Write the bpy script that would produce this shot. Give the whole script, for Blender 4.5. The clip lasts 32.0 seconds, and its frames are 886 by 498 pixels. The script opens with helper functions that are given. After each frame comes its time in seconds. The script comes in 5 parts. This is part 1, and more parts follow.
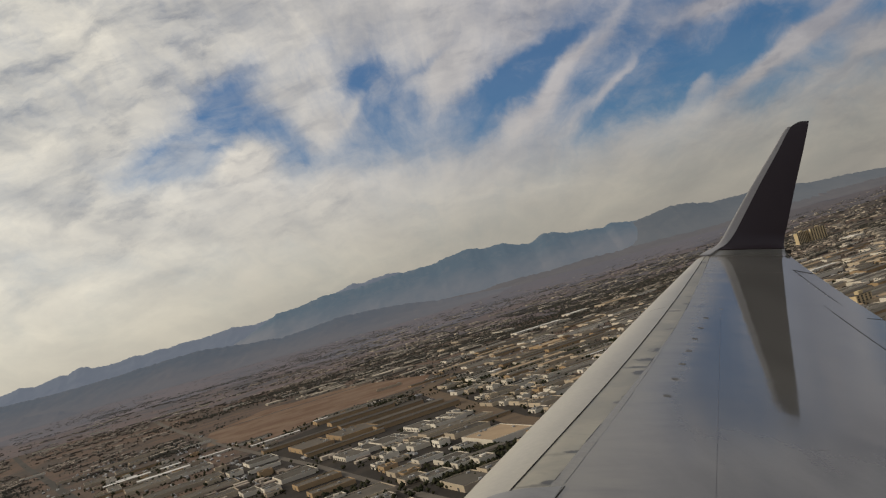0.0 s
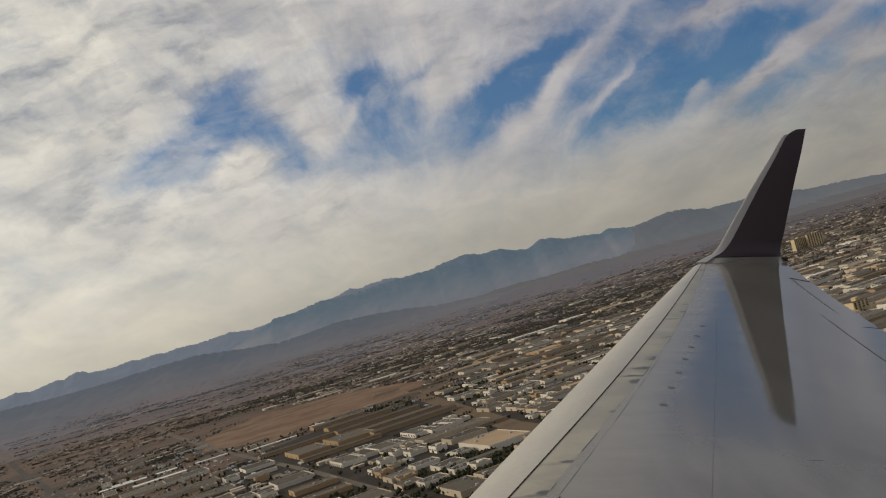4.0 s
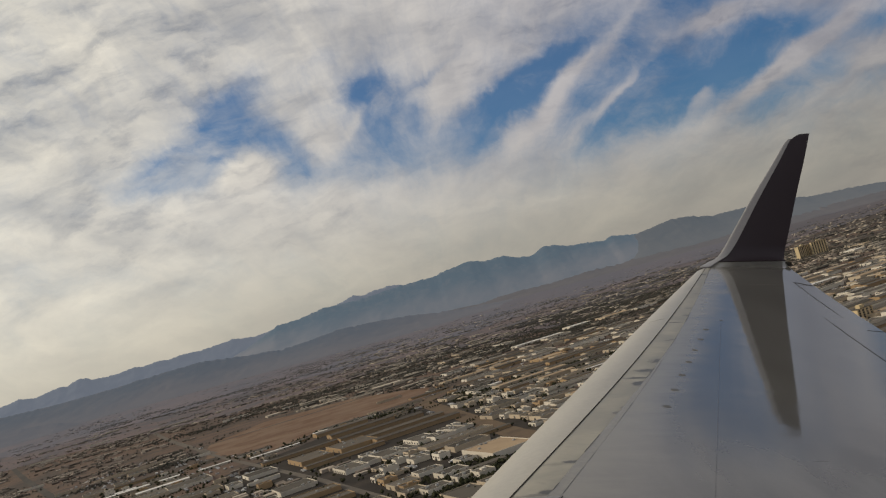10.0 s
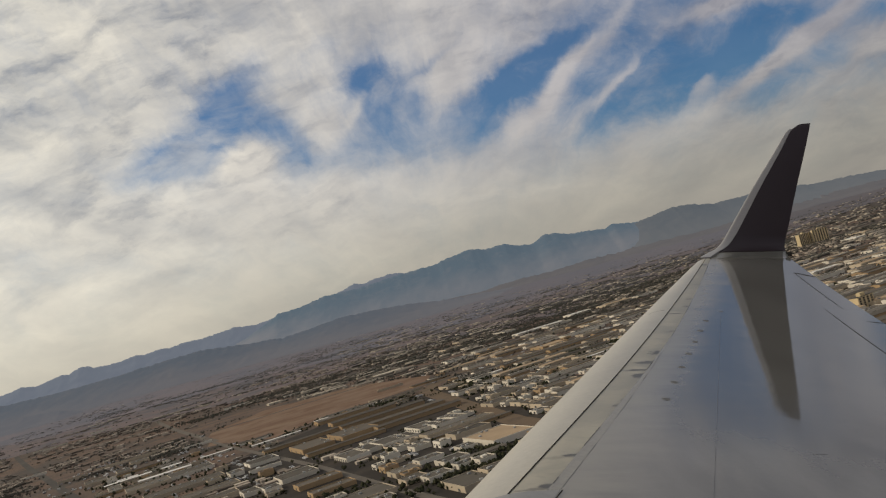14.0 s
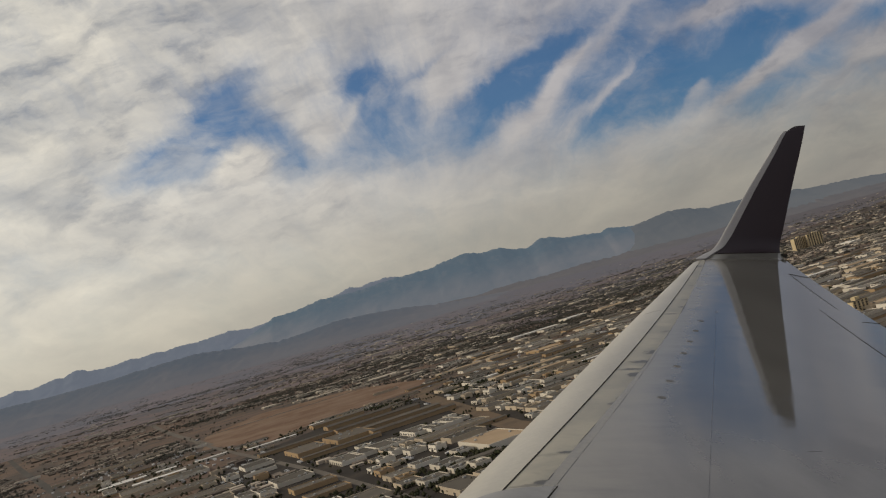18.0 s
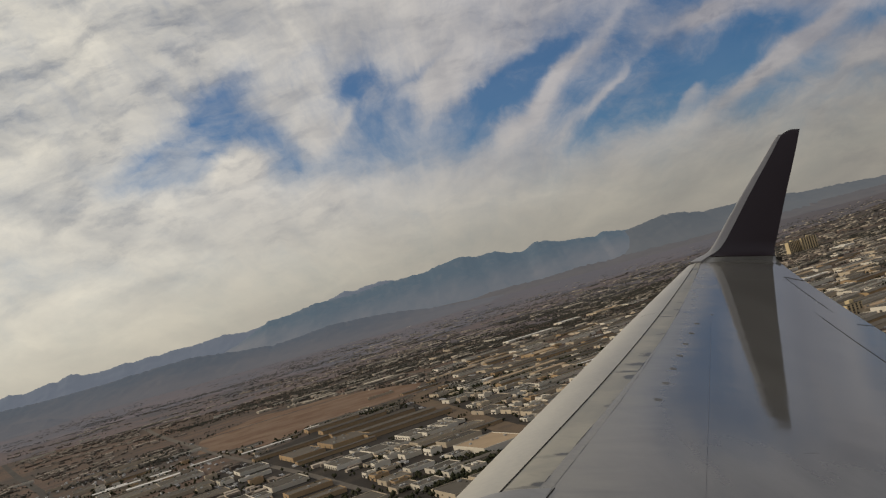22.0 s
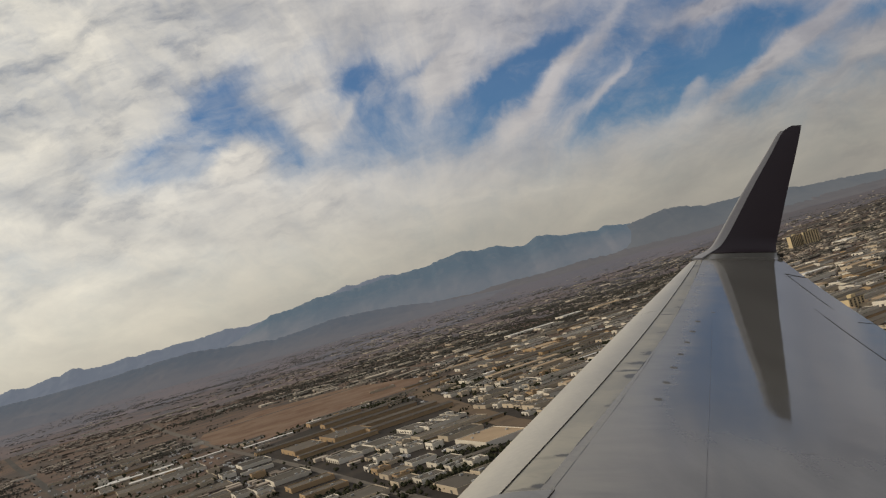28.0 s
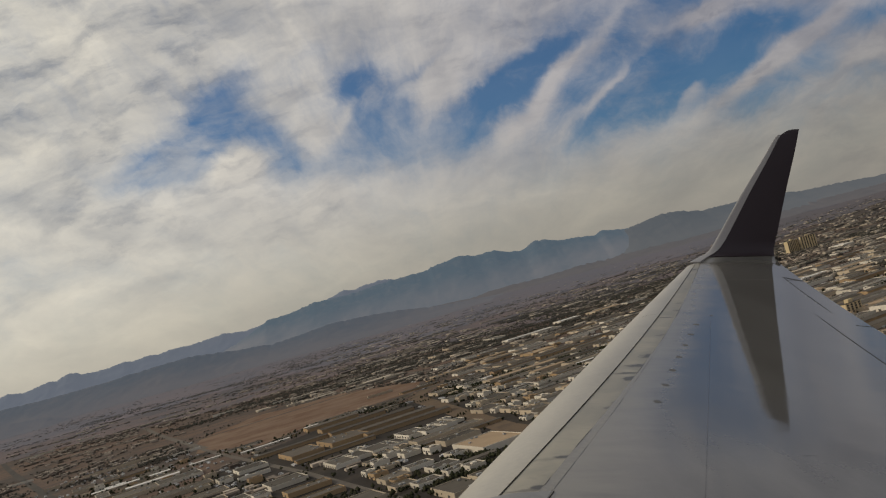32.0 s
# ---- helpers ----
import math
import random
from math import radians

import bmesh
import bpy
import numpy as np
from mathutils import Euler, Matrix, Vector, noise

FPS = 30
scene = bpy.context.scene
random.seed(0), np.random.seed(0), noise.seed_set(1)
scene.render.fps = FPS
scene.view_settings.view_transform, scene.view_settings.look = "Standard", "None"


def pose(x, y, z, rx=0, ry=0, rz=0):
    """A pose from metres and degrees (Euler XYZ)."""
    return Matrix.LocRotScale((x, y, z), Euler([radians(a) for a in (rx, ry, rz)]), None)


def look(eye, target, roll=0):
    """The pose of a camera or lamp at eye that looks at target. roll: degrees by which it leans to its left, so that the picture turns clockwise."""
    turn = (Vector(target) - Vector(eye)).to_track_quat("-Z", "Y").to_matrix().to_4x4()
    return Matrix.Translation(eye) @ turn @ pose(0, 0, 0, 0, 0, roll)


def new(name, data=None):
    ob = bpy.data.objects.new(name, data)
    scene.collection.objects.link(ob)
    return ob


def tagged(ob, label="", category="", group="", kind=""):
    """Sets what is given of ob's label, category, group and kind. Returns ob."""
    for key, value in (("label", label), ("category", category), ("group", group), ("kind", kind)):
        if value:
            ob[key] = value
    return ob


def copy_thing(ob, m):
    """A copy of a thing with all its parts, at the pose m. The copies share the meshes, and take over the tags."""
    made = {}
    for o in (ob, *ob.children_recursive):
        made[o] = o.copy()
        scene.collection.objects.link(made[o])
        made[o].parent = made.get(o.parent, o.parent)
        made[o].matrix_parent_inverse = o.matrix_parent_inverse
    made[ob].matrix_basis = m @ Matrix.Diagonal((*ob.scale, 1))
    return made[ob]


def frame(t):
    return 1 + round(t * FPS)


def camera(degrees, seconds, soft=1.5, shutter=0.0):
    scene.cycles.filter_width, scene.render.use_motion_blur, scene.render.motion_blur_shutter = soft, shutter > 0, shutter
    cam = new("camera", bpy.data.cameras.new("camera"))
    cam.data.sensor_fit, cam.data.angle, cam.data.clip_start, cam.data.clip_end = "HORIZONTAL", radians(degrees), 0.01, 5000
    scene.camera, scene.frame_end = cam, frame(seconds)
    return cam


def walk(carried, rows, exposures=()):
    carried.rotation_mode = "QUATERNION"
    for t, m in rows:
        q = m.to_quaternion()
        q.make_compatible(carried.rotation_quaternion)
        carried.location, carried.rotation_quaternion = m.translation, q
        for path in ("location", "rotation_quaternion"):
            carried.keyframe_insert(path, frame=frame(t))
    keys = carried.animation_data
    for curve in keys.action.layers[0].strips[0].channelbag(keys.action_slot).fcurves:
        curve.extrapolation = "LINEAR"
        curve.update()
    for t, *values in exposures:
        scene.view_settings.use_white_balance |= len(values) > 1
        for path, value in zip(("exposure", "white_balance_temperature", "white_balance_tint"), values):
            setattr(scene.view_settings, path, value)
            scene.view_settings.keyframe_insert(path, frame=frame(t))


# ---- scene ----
# The aircraft stands still over the town; the camera rides in its cabin beside the wing.
LENS = 53.4
HIGH = 170.0
cam = camera(LENS, 32.0, 1.2)

# cabin axes: x towards the tail, y out along the wing, z up from the wing
EYE = Matrix.Translation((0, 0, HIGH))
RIGHT = Vector((0.96501649, 0.01313094, -0.26186016))
AHEAD = Vector((0.0, 0.99874511, 0.05008194))
UP = Vector((0.26218918, -0.04832989, 0.96380551))
CABIN = EYE @ Matrix((RIGHT, AHEAD, UP)).transposed().to_4x4()

# seconds, sway of the held camera in metres, turn in degrees about the cabin's axes
SWAY = (
    (0.0, -0.017, 0.003, -0.016, -0.04, 0.17, -0.10),
    (0.5, -0.016, 0.006, -0.043, 0.29, 0.11, -0.09),
    (1.0, -0.010, -0.010, -0.014, 0.13, 0.11, -0.02),
    (1.5, -0.013, -0.004, -0.014, 0.12, 0.05, -0.09),
    (2.0, -0.013, -0.002, 0.001, 0.16, 0.06, -0.16),
    (2.5, -0.007, -0.000, 0.011, -0.03, 0.06, -0.19),
    (4.5, -0.014, 0.001, 0.007, 0.37, 0.00, -0.28),
    (5.0, -0.017, 0.004, -0.027, 0.21, 0.14, -0.11),
    (5.5, -0.007, 0.009, -0.045, 0.39, 0.14, -0.17),
    (6.0, -0.012, 0.009, -0.065, 0.75, 0.15, -0.11),
    (6.5, -0.004, 0.011, -0.057, 0.80, 0.01, 0.01),
    (7.0, -0.005, 0.006, -0.031, 0.68, 0.09, -0.04),
    (7.5, -0.018, -0.002, 0.047, -0.16, -0.14, -0.09),
    (8.0, -0.019, -0.001, 0.009, 0.20, -0.00, -0.10),
    (8.5, -0.006, -0.008, -0.020, 0.51, -0.10, 0.00),
    (9.0, -0.009, -0.002, -0.037, 0.66, -0.07, -0.04),
    (9.5, -0.013, 0.002, -0.052, 0.89, -0.08, -0.08),
    (10.0, -0.003, 0.013, -0.042, 0.77, -0.04, -0.05),
    (10.5, -0.001, 0.000, -0.082, 0.99, -0.18, 0.07),
    (11.0, 0.006, -0.000, -0.164, 1.99, -0.18, 0.10),
    (11.5, 0.010, -0.008, -0.146, 1.69, -0.25, 0.15),
    (12.0, 0.003, -0.009, -0.150, 1.61, -0.18, 0.06),
    (12.5, 0.023, 0.009, -0.079, 1.02, -0.26, 0.33),
    (13.0, -0.011, -0.003, -0.054, 0.43, -0.04, -0.09),
    (13.5, 0.001, -0.005, -0.003, 0.09, -0.09, -0.03),
    (14.0, -0.000, -0.000, -0.000, 0.00, 0.00, 0.00),
    (14.5, 0.002, 0.007, -0.000, 0.10, -0.01, -0.08),
    (16.5, 0.001, 0.005, -0.024, 0.10, -0.04, -0.04),
    (17.0, 0.001, 0.001, -0.047, 0.40, -0.11, -0.09),
    (17.5, -0.001, 0.005, -0.026, 0.05, -0.08, -0.20),
    (18.0, 0.002, 0.002, -0.046, 0.24, -0.08, -0.28),
    (18.5, 0.000, 0.003, -0.040, 0.29, -0.12, -0.40),
    (19.0, 0.006, 0.002, -0.054, 0.47, -0.09, -0.42),
    (19.5, -0.001, 0.002, -0.102, 0.97, -0.12, -0.53),
    (20.0, 0.009, 0.003, -0.084, 0.86, -0.12, -0.45),
    (20.5, -0.006, -0.002, -0.078, 0.75, -0.09, -0.59),
    (21.0, -0.005, 0.004, -0.054, 0.37, -0.09, -0.59),
    (21.5, -0.006, 0.001, -0.047, 0.32, -0.07, -0.60),
    (22.0, -0.009, 0.002, -0.057, 0.48, -0.06, -0.60),
    (22.5, 0.001, 0.001, -0.079, 0.88, -0.11, -0.46),
    (23.0, -0.004, 0.003, -0.075, 0.89, -0.04, -0.55),
    (23.5, -0.003, 0.004, -0.097, 1.09, -0.06, -0.53),
    (24.0, -0.001, -0.001, -0.100, 1.29, -0.06, -0.56),
    (24.5, -0.003, 0.002, -0.094, 1.12, -0.11, -0.51),
    (26.5, -0.004, 0.004, -0.027, 0.36, -0.09, -0.63),
    (27.0, -0.003, 0.007, -0.002, -0.07, -0.01, -0.59),
    (27.5, 0.000, 0.013, -0.028, 0.35, -0.05, -0.44),
    (28.0, 0.000, 0.003, -0.010, 0.10, -0.04, -0.49),
    (28.5, 0.009, -0.001, -0.025, 0.57, 0.03, -0.58),
    (29.0, 0.000, -0.002, -0.051, 0.70, -0.02, -0.67),
    (29.5, -0.001, -0.000, -0.047, 0.45, -0.00, -0.68),
    (30.0, 0.008, 0.011, -0.024, 0.27, 0.01, -0.55),
    (30.5, 0.004, 0.006, -0.014, 0.22, 0.04, -0.57),
    (31.0, -0.000, 0.009, -0.025, 0.39, 0.03, -0.51),
    (31.5, -0.008, -0.001, -0.026, 0.32, -0.02, -0.63),
    (32.0, -0.011, 0.004, -0.032, 0.41, -0.07, -0.65),
)


def held(x, y, z, a, b, c):
    w = Vector((radians(a), radians(b), radians(c)))
    turn = Matrix.Rotation(w.length, 4, w.normalized()) if w.length > 1e-9 else Matrix()
    return CABIN @ Matrix.Translation((x, y, z)) @ turn @ pose(0, 0, 0, 90, 0, 0)


walk(cam, [(t, held(*q)) for t, *q in SWAY],
     ((0, -0.12), (5, -0.12), (9, -0.13), (13, -0.07), (15, -0.09), (18, -0.18), (24, -0.19), (27, -0.05), (30, -0.12), (32, -0.27)))

# ---------------------------------------------------------------- sky and sun
SUN_AZ, SUN_EL = radians(-72), radians(27)      # to the left of the view, rather high
toward = Vector((math.sin(SUN_AZ) * math.cos(SUN_EL), math.cos(SUN_AZ) * math.cos(SUN_EL), math.sin(SUN_EL)))
lamp = bpy.data.lights.new("sun", "SUN")
lamp.energy, lamp.angle, lamp.color = 2.6, radians(3), (1.0, 0.865, 0.69)
new("sun", lamp).matrix_world = look(toward * 900 + Vector((0, 0, HIGH)), (0, 0, HIGH))


class Net:
    """A small writer of shader nodes."""

    def __init__(self, tree):
        self.tree = tree

    def node(self, kind, **sets):
        n = self.tree.nodes.new(kind)
        for k, v in sets.items():
            n.inputs[k.replace("_", " ")].default_value = v
        return n

    def put(self, sock, v):
        if isinstance(v, bpy.types.NodeSocket):
            self.tree.links.new(v, sock)
        else:
            sock.default_value = v

    def m(self, op, a, b=0.0, c=0.0, clamp=False):
        n = self.tree.nodes.new("ShaderNodeMath")
        n.operation, n.use_clamp = op, clamp
        for s, v in zip(n.inputs, (a, b, c)):
            self.put(s, v)
        return n.outputs[0]

    def v(self, op, a, b=(0, 0, 0)):
        n = self.tree.nodes.new("ShaderNodeVectorMath")
        n.operation = op
        self.put(n.inputs[0], a)
        self.put(n.inputs[1], b)
        return n.outputs["Value"] if op in ("DOT_PRODUCT", "LENGTH") else n.outputs["Vector"]

    def xyz(self, x, y, z=0.0):
        n = self.tree.nodes.new("ShaderNodeCombineXYZ")
        for s, v in zip(n.inputs, (x, y, z)):
            self.put(s, v)
        return n.outputs[0]

    def noise(self, vec, scale, detail=4.0, rough=0.55, distort=0.0, colour=False):
        n = self.tree.nodes.new("ShaderNodeTexNoise")
        n.inputs["Scale"].default_value, n.inputs["Detail"].default_value = scale, detail
        n.inputs["Roughness"].default_value, n.inputs["Distortion"].default_value = rough, distort
        self.put(n.inputs["Vector"], vec)
        return n.outputs["Color" if colour else "Fac"]

    def mix(self, f, a, b):
        n = self.tree.nodes.new("ShaderNodeMix")
        n.data_type = "RGBA"
        self.put(n.inputs["Factor"], f)
        self.put(n.inputs["A"], a if isinstance(a, bpy.types.NodeSocket) else (*a, 1))
        self.put(n.inputs["B"], b if isinstance(b, bpy.types.NodeSocket) else (*b, 1))
        return n.outputs["Result"]

    def step(self, x, lo, hi, a=0.0, b=1.0):
        n = self.tree.nodes.new("ShaderNodeMapRange")
        n.interpolation_type = "SMOOTHSTEP"
        for s, v in zip(n.inputs, (x, lo, hi, a, b)):
            self.put(s, v)
        return n.outputs[0]


def sky():
    world = bpy.data.worlds.new("sky")
    scene.world = world
    world.use_nodes = True
    net = Net(world.node_tree)
    world.node_tree.nodes.clear()
    way = net.node("ShaderNodeTexCoord").outputs["Generated"]
    clear = world.node_tree.nodes.new("ShaderNodeTexSky")
    clear.sky_type, clear.sun_disc = "NISHITA", False
    clear.sun_elevation, clear.sun_rotation = SUN_EL, SUN_AZ
    front = net.m("MAXIMUM", net.v("DOT_PRODUCT", way, AHEAD), 0.08)
    u = net.m("DIVIDE", net.v("DOT_PRODUCT", way, RIGHT), front)
    w = net.m("DIVIDE", net.v("DOT_PRODUCT", way, UP), front)
    flat = net.xyz(u, w)
    # billowed edges at two scales
    bend = net.v("SUBTRACT", net.noise(flat, 6.0, 5, 0.6, 0.3, True), (0.5, 0.5, 0.5))
    fine = net.v("SUBTRACT", net.noise(flat, 22.0, 6, 0.62, 0.3, True), (0.5, 0.5, 0.5))
    bent = net.v("ADD", flat, net.v("ADD", net.v("MULTIPLY", bend, (0.055, 0.05, 0)), net.v("MULTIPLY", fine, (0.04, 0.032, 0))))

    def patch(x, y, long, wide, lean, weight, where):
        c, s = math.cos(radians(lean)), math.sin(radians(lean))
        d = net.v("SUBTRACT", where, (x, y, 0))
        a = net.v("DOT_PRODUCT", d, (c / long, s / long, 0))
        b = net.v("DOT_PRODUCT", d, (-s / wide, c / wide, 0))
        q = net.m("ADD", net.m("MULTIPLY", a, a), net.m("MULTIPLY", b, b))
        return net.m("MULTIPLY", net.m("EXPONENT", net.m("MULTIPLY", q, -1.0)), weight)

    def total(rows, where):
        out = 0.0
        for row in rows:
            out = net.m("ADD", out, patch(*row, where))
        return out

    # gaps in the cloud, then the wisps that lie across them: place, length, width, lean, weight
    gaps = total((
        (-0.300, 0.097, 0.052, 0.024, 20, 1.30), (-0.272, 0.128, 0.048, 0.026, 40, 1.10), (-0.248, 0.156, 0.034, 0.022, 50, 0.65), (-0.190, 0.132, 0.050, 0.028, -30, 0.60),
        (-0.165, 0.098, 0.050, 0.020, 10, 0.45), (-0.234, 0.192, 0.035, 0.018, 20, 0.35), (-0.146, 0.222, 0.030, 0.016, 30, 0.32),
        (-0.086, 0.196, 0.034, 0.024, 60, 0.75), (-0.048, 0.160, 0.056, 0.034, -35, 0.80), (-0.078, 0.116, 0.070, 0.024, 8, 0.55),
        (-0.010, 0.214, 0.032, 0.007, 38, 0.40)), bent)
    gaps = net.m("ADD", gaps, total((
        (0.088, 0.196, 0.064, 0.021, 38, 1.20), (0.048, 0.152, 0.046, 0.022, 42, 0.70), (0.018, 0.122, 0.040, 0.016, 25, 0.35),
        (0.150, 0.255, 0.060, 0.024, 35, 0.55), (0.195, 0.162, 0.050, 0.022, 35, 0.40), (0.250, 0.205, 0.070, 0.030, 24, 0.95),
        (0.310, 0.228, 0.085, 0.028, 18, 1.15), (0.385, 0.258, 0.060, 0.022, 20, 0.75), (0.240, 0.272, 0.060, 0.024, 20, 0.55),
        (0.435, 0.212, 0.060, 0.014, 36, 0.60), (0.520, 0.285, 0.070, 0.024, 25, 0.65), (0.500, 0.205, 0.060, 0.012, 22, 0.40),
        (0.310, 0.325, 0.120, 0.034, 15, 0.85)), bent))
    gaps = net.m("ADD", gaps, total((
        (0.170, 0.210, 0.060, 0.034, 48, 0.75), (0.280, 0.180, 0.075, 0.026, 22, 0.70), (0.200, 0.145, 0.070, 0.026, 35, 0.30), (0.370, 0.185, 0.080, 0.018, 30, 0.40), (0.290, 0.215, 0.200, 0.050, 14, 0.30), (-0.130, 0.150, 0.140, 0.050, 5, 0.22)), bent))
    swept = net.v("ADD", flat, net.v("ADD", net.v("MULTIPLY", bend, (0.018, 0.018, 0)), net.v("MULTIPLY", fine, (0.020, 0.020, 0))))
    wisps = total((
        (0.138, 0.206, 0.046, 0.009, 57, 1.0), (0.197, 0.190, 0.055, 0.009, 46, 1.25), (0.185, 0.245, 0.050, 0.010, 54, 0.90),
        (0.160, 0.228, 0.030, 0.005, 56, 0.5), (0.222, 0.170, 0.030, 0.006, 42, 0.6), (0.297, 0.190, 0.026, 0.009, 45, 1.1), (0.306, 0.276, 0.034, 0.011, 22, 1.0),
        (0.330, 0.258, 0.030, 0.006, 5, 0.45), (0.380, 0.216, 0.085, 0.010, 37, 1.10), (0.440, 0.262, 0.050, 0.011, 40, 0.75),
        (0.490, 0.243, 0.050, 0.020, 22, 0.9)), swept)
    wisps = net.m("ADD", wisps, total((
        (-0.215, 0.104, 0.036, 0.020, 15, 1.2), (-0.160, 0.150, 0.045, 0.018, -62, 0.45), (-0.130, 0.128, 0.030, 0.020, 70, 0.6),
        (0.000, 0.185, 0.055, 0.020, 62, 0.5), (-0.095, 0.165, 0.030, 0.006, 60, 0.4), (0.110, 0.158, 0.05, 0.012, 50, 0.4)), swept))
    # streaks fan out from the quarter that the high wind comes from
    away = net.v("SUBTRACT", net.v("ADD", flat, net.v("MULTIPLY", bend, (0.07, 0.06, 0))), (0.03, -0.13, 0))
    reach = net.m("MAXIMUM", net.v("LENGTH", away), 0.02)
    spoke = net.v("DIVIDE", away, net.xyz(reach, reach, reach))
    depth = net.m("LOGARITHM", reach, 2.718)
    fan = net.v("MULTIPLY", net.v("ADD", net.v("MULTIPLY", spoke, (1, 1, 0)), net.xyz(0.0, 0.0, depth)), (7.5, 7.5, 2.6))
    streak = net.noise(fan, 1.3, 7, 0.62, 0.45)
    tuft = net.noise(fan, 3.5, 6, 0.6, 0.4)
    puff = net.noise(net.v("MULTIPLY", bent, (1.0, 1.3, 1)), 11.0, 8, 0.66, 0.4)
    gaps = net.m("SUBTRACT", gaps, net.m("MULTIPLY", net.m("SUBTRACT", puff, 0.5), 0.75))
    hole = net.m("SUBTRACT", gaps, net.m("MULTIPLY", wisps, 0.85))
    hole = net.m("SUBTRACT", hole, net.m("MULTIPLY", net.m("SUBTRACT", streak, 0.5), 0.42))
    hole = net.m("SUBTRACT", hole, net.m("MULTIPLY", net.m("SUBTRACT", tuft, 0.5), net.step(w, 0.06, 0.18, 0.05, 0.5)))
    open_ = net.step(hole, -0.22, 1.05, 0.0, 0.93)
    # a thin milky veil drifts across the gaps, thicker towards the horizon
    veil = net.noise(net.v("MULTIPLY", swept, (1.0, 1.6, 1)), 7.0, 7, 0.62, 0.5)
    veil = net.m("ADD", veil, net.step(w, 0.08, 0.2, 0.08, -0.02))
    open_ = net.m("MULTIPLY", open_, net.step(veil, 0.42, 0.70, 1.0, 0.46))
    # cloud tone: brighter and warmer towards the sun, soft grey relief
    broad = net.noise(fan, 0.75, 5, 0.55, 0.3)
    lie = net.xyz(net.v("DOT_PRODUCT", swept, (0.96, 0.28, 0)), net.m("MULTIPLY", net.v("DOT_PRODUCT", swept, (-0.28, 0.96, 0)), 2.6))
    ripple = net.noise(lie, 8.0, 7, 0.58, 0.45)
    dapple = net.m("MULTIPLY", net.step(net.noise(lie, 17.0, 5, 0.6, 0.15), 0.44, 0.74), net.step(net.noise(flat, 3.2, 3, 0.5), 0.42, 0.60))
    height = net.v("DOT_PRODUCT", way, (0, 0, 1))
    sunny = net.step(net.v("DOT_PRODUCT", way, toward), 0.05, 0.95)
    warm = net.step(height, 0.04, 0.20, 1.0, 0.0)
    tone = net.mix(warm, (0.420, 0.407, 0.428), (0.448, 0.419, 0.360))
    tone = net.mix(net.step(height, 0.36, 0.60), tone, (0.404, 0.408, 0.416))
    tone = net.mix(sunny, tone, (0.80, 0.755, 0.645))
    dull = net.step(net.v("DOT_PRODUCT", way, RIGHT), 0.12, 0.5, 0.0, -0.27)
    dark = net.m("ADD", net.m("MULTIPLY", net.m("SUBTRACT", broad, 0.5), net.step(reach, 0.15, 0.45, 0.15, 0.8)), net.m("MULTIPLY", net.m("SUBTRACT", streak, 0.5), net.step(reach, 0.1, 0.6, 0.02, 0.32)))
    dark = net.m("ADD", dark, net.m("SUBTRACT", net.m("MULTIPLY", net.m("SUBTRACT", ripple, 0.5), 1.2), net.m("MULTIPLY", dapple, 0.32)))
    # thicker grey banks and thin bright ones
    banks = total((
        (-0.380, 0.185, 0.120, 0.040, 12, -0.20), (-0.410, 0.095, 0.055, 0.035, 30, -0.20), (-0.495, 0.150, 0.035, 0.035, 20, -0.22), (-0.405, 0.036, 0.110, 0.016, -22, -0.20),
        (-0.300, 0.270, 0.110, 0.040, 10, -0.16), (-0.180, 0.262, 0.060, 0.030, 20, -0.16), (-0.500, 0.085, 0.040, 0.025, 10, 0.12), (-0.216, 0.222, 0.050, 0.024, 25, 0.13),
        (-0.330, 0.060, 0.080, 0.018, -8, 0.10), (0.036, 0.212, 0.045, 0.030, 60, 0.12), (-0.120, 0.055, 0.140, 0.018, 6, 0.06), (0.100, 0.262, 0.080, 0.030, 30, -0.12)), swept)
    dark = net.m("ADD", dark, banks)
    dark = net.m("ADD", net.m("MULTIPLY", dark, net.step(height, 0.02, 0.22, 0.6, 1.0)), dull)
    tone = net.v("MULTIPLY", tone, net.xyz(*[net.m("ADD", 1.055, net.m("MULTIPLY", dark, k)) for k in (1.0, 0.93, 0.76)]))
    blue = net.v("MULTIPLY", clear.outputs[0], (0.0235, 0.0460, 0.070))
    colour = net.mix(open_, tone, blue)
    # dusty air close to the horizon
    haze = net.step(height, -0.02, 0.12, 0.7, 0.0)
    colour = net.mix(haze, colour, net.mix(sunny, (0.30, 0.275, 0.235), (0.62, 0.56, 0.44)))
    back = net.node("ShaderNodeBackground", Strength=1.0)
    out = net.node("ShaderNodeOutputWorld")
    net.put(back.inputs["Color"], colour)
    net.put(out.inputs["Surface"], back.outputs[0])


sky()

# ---------------------------------------------------------------- materials


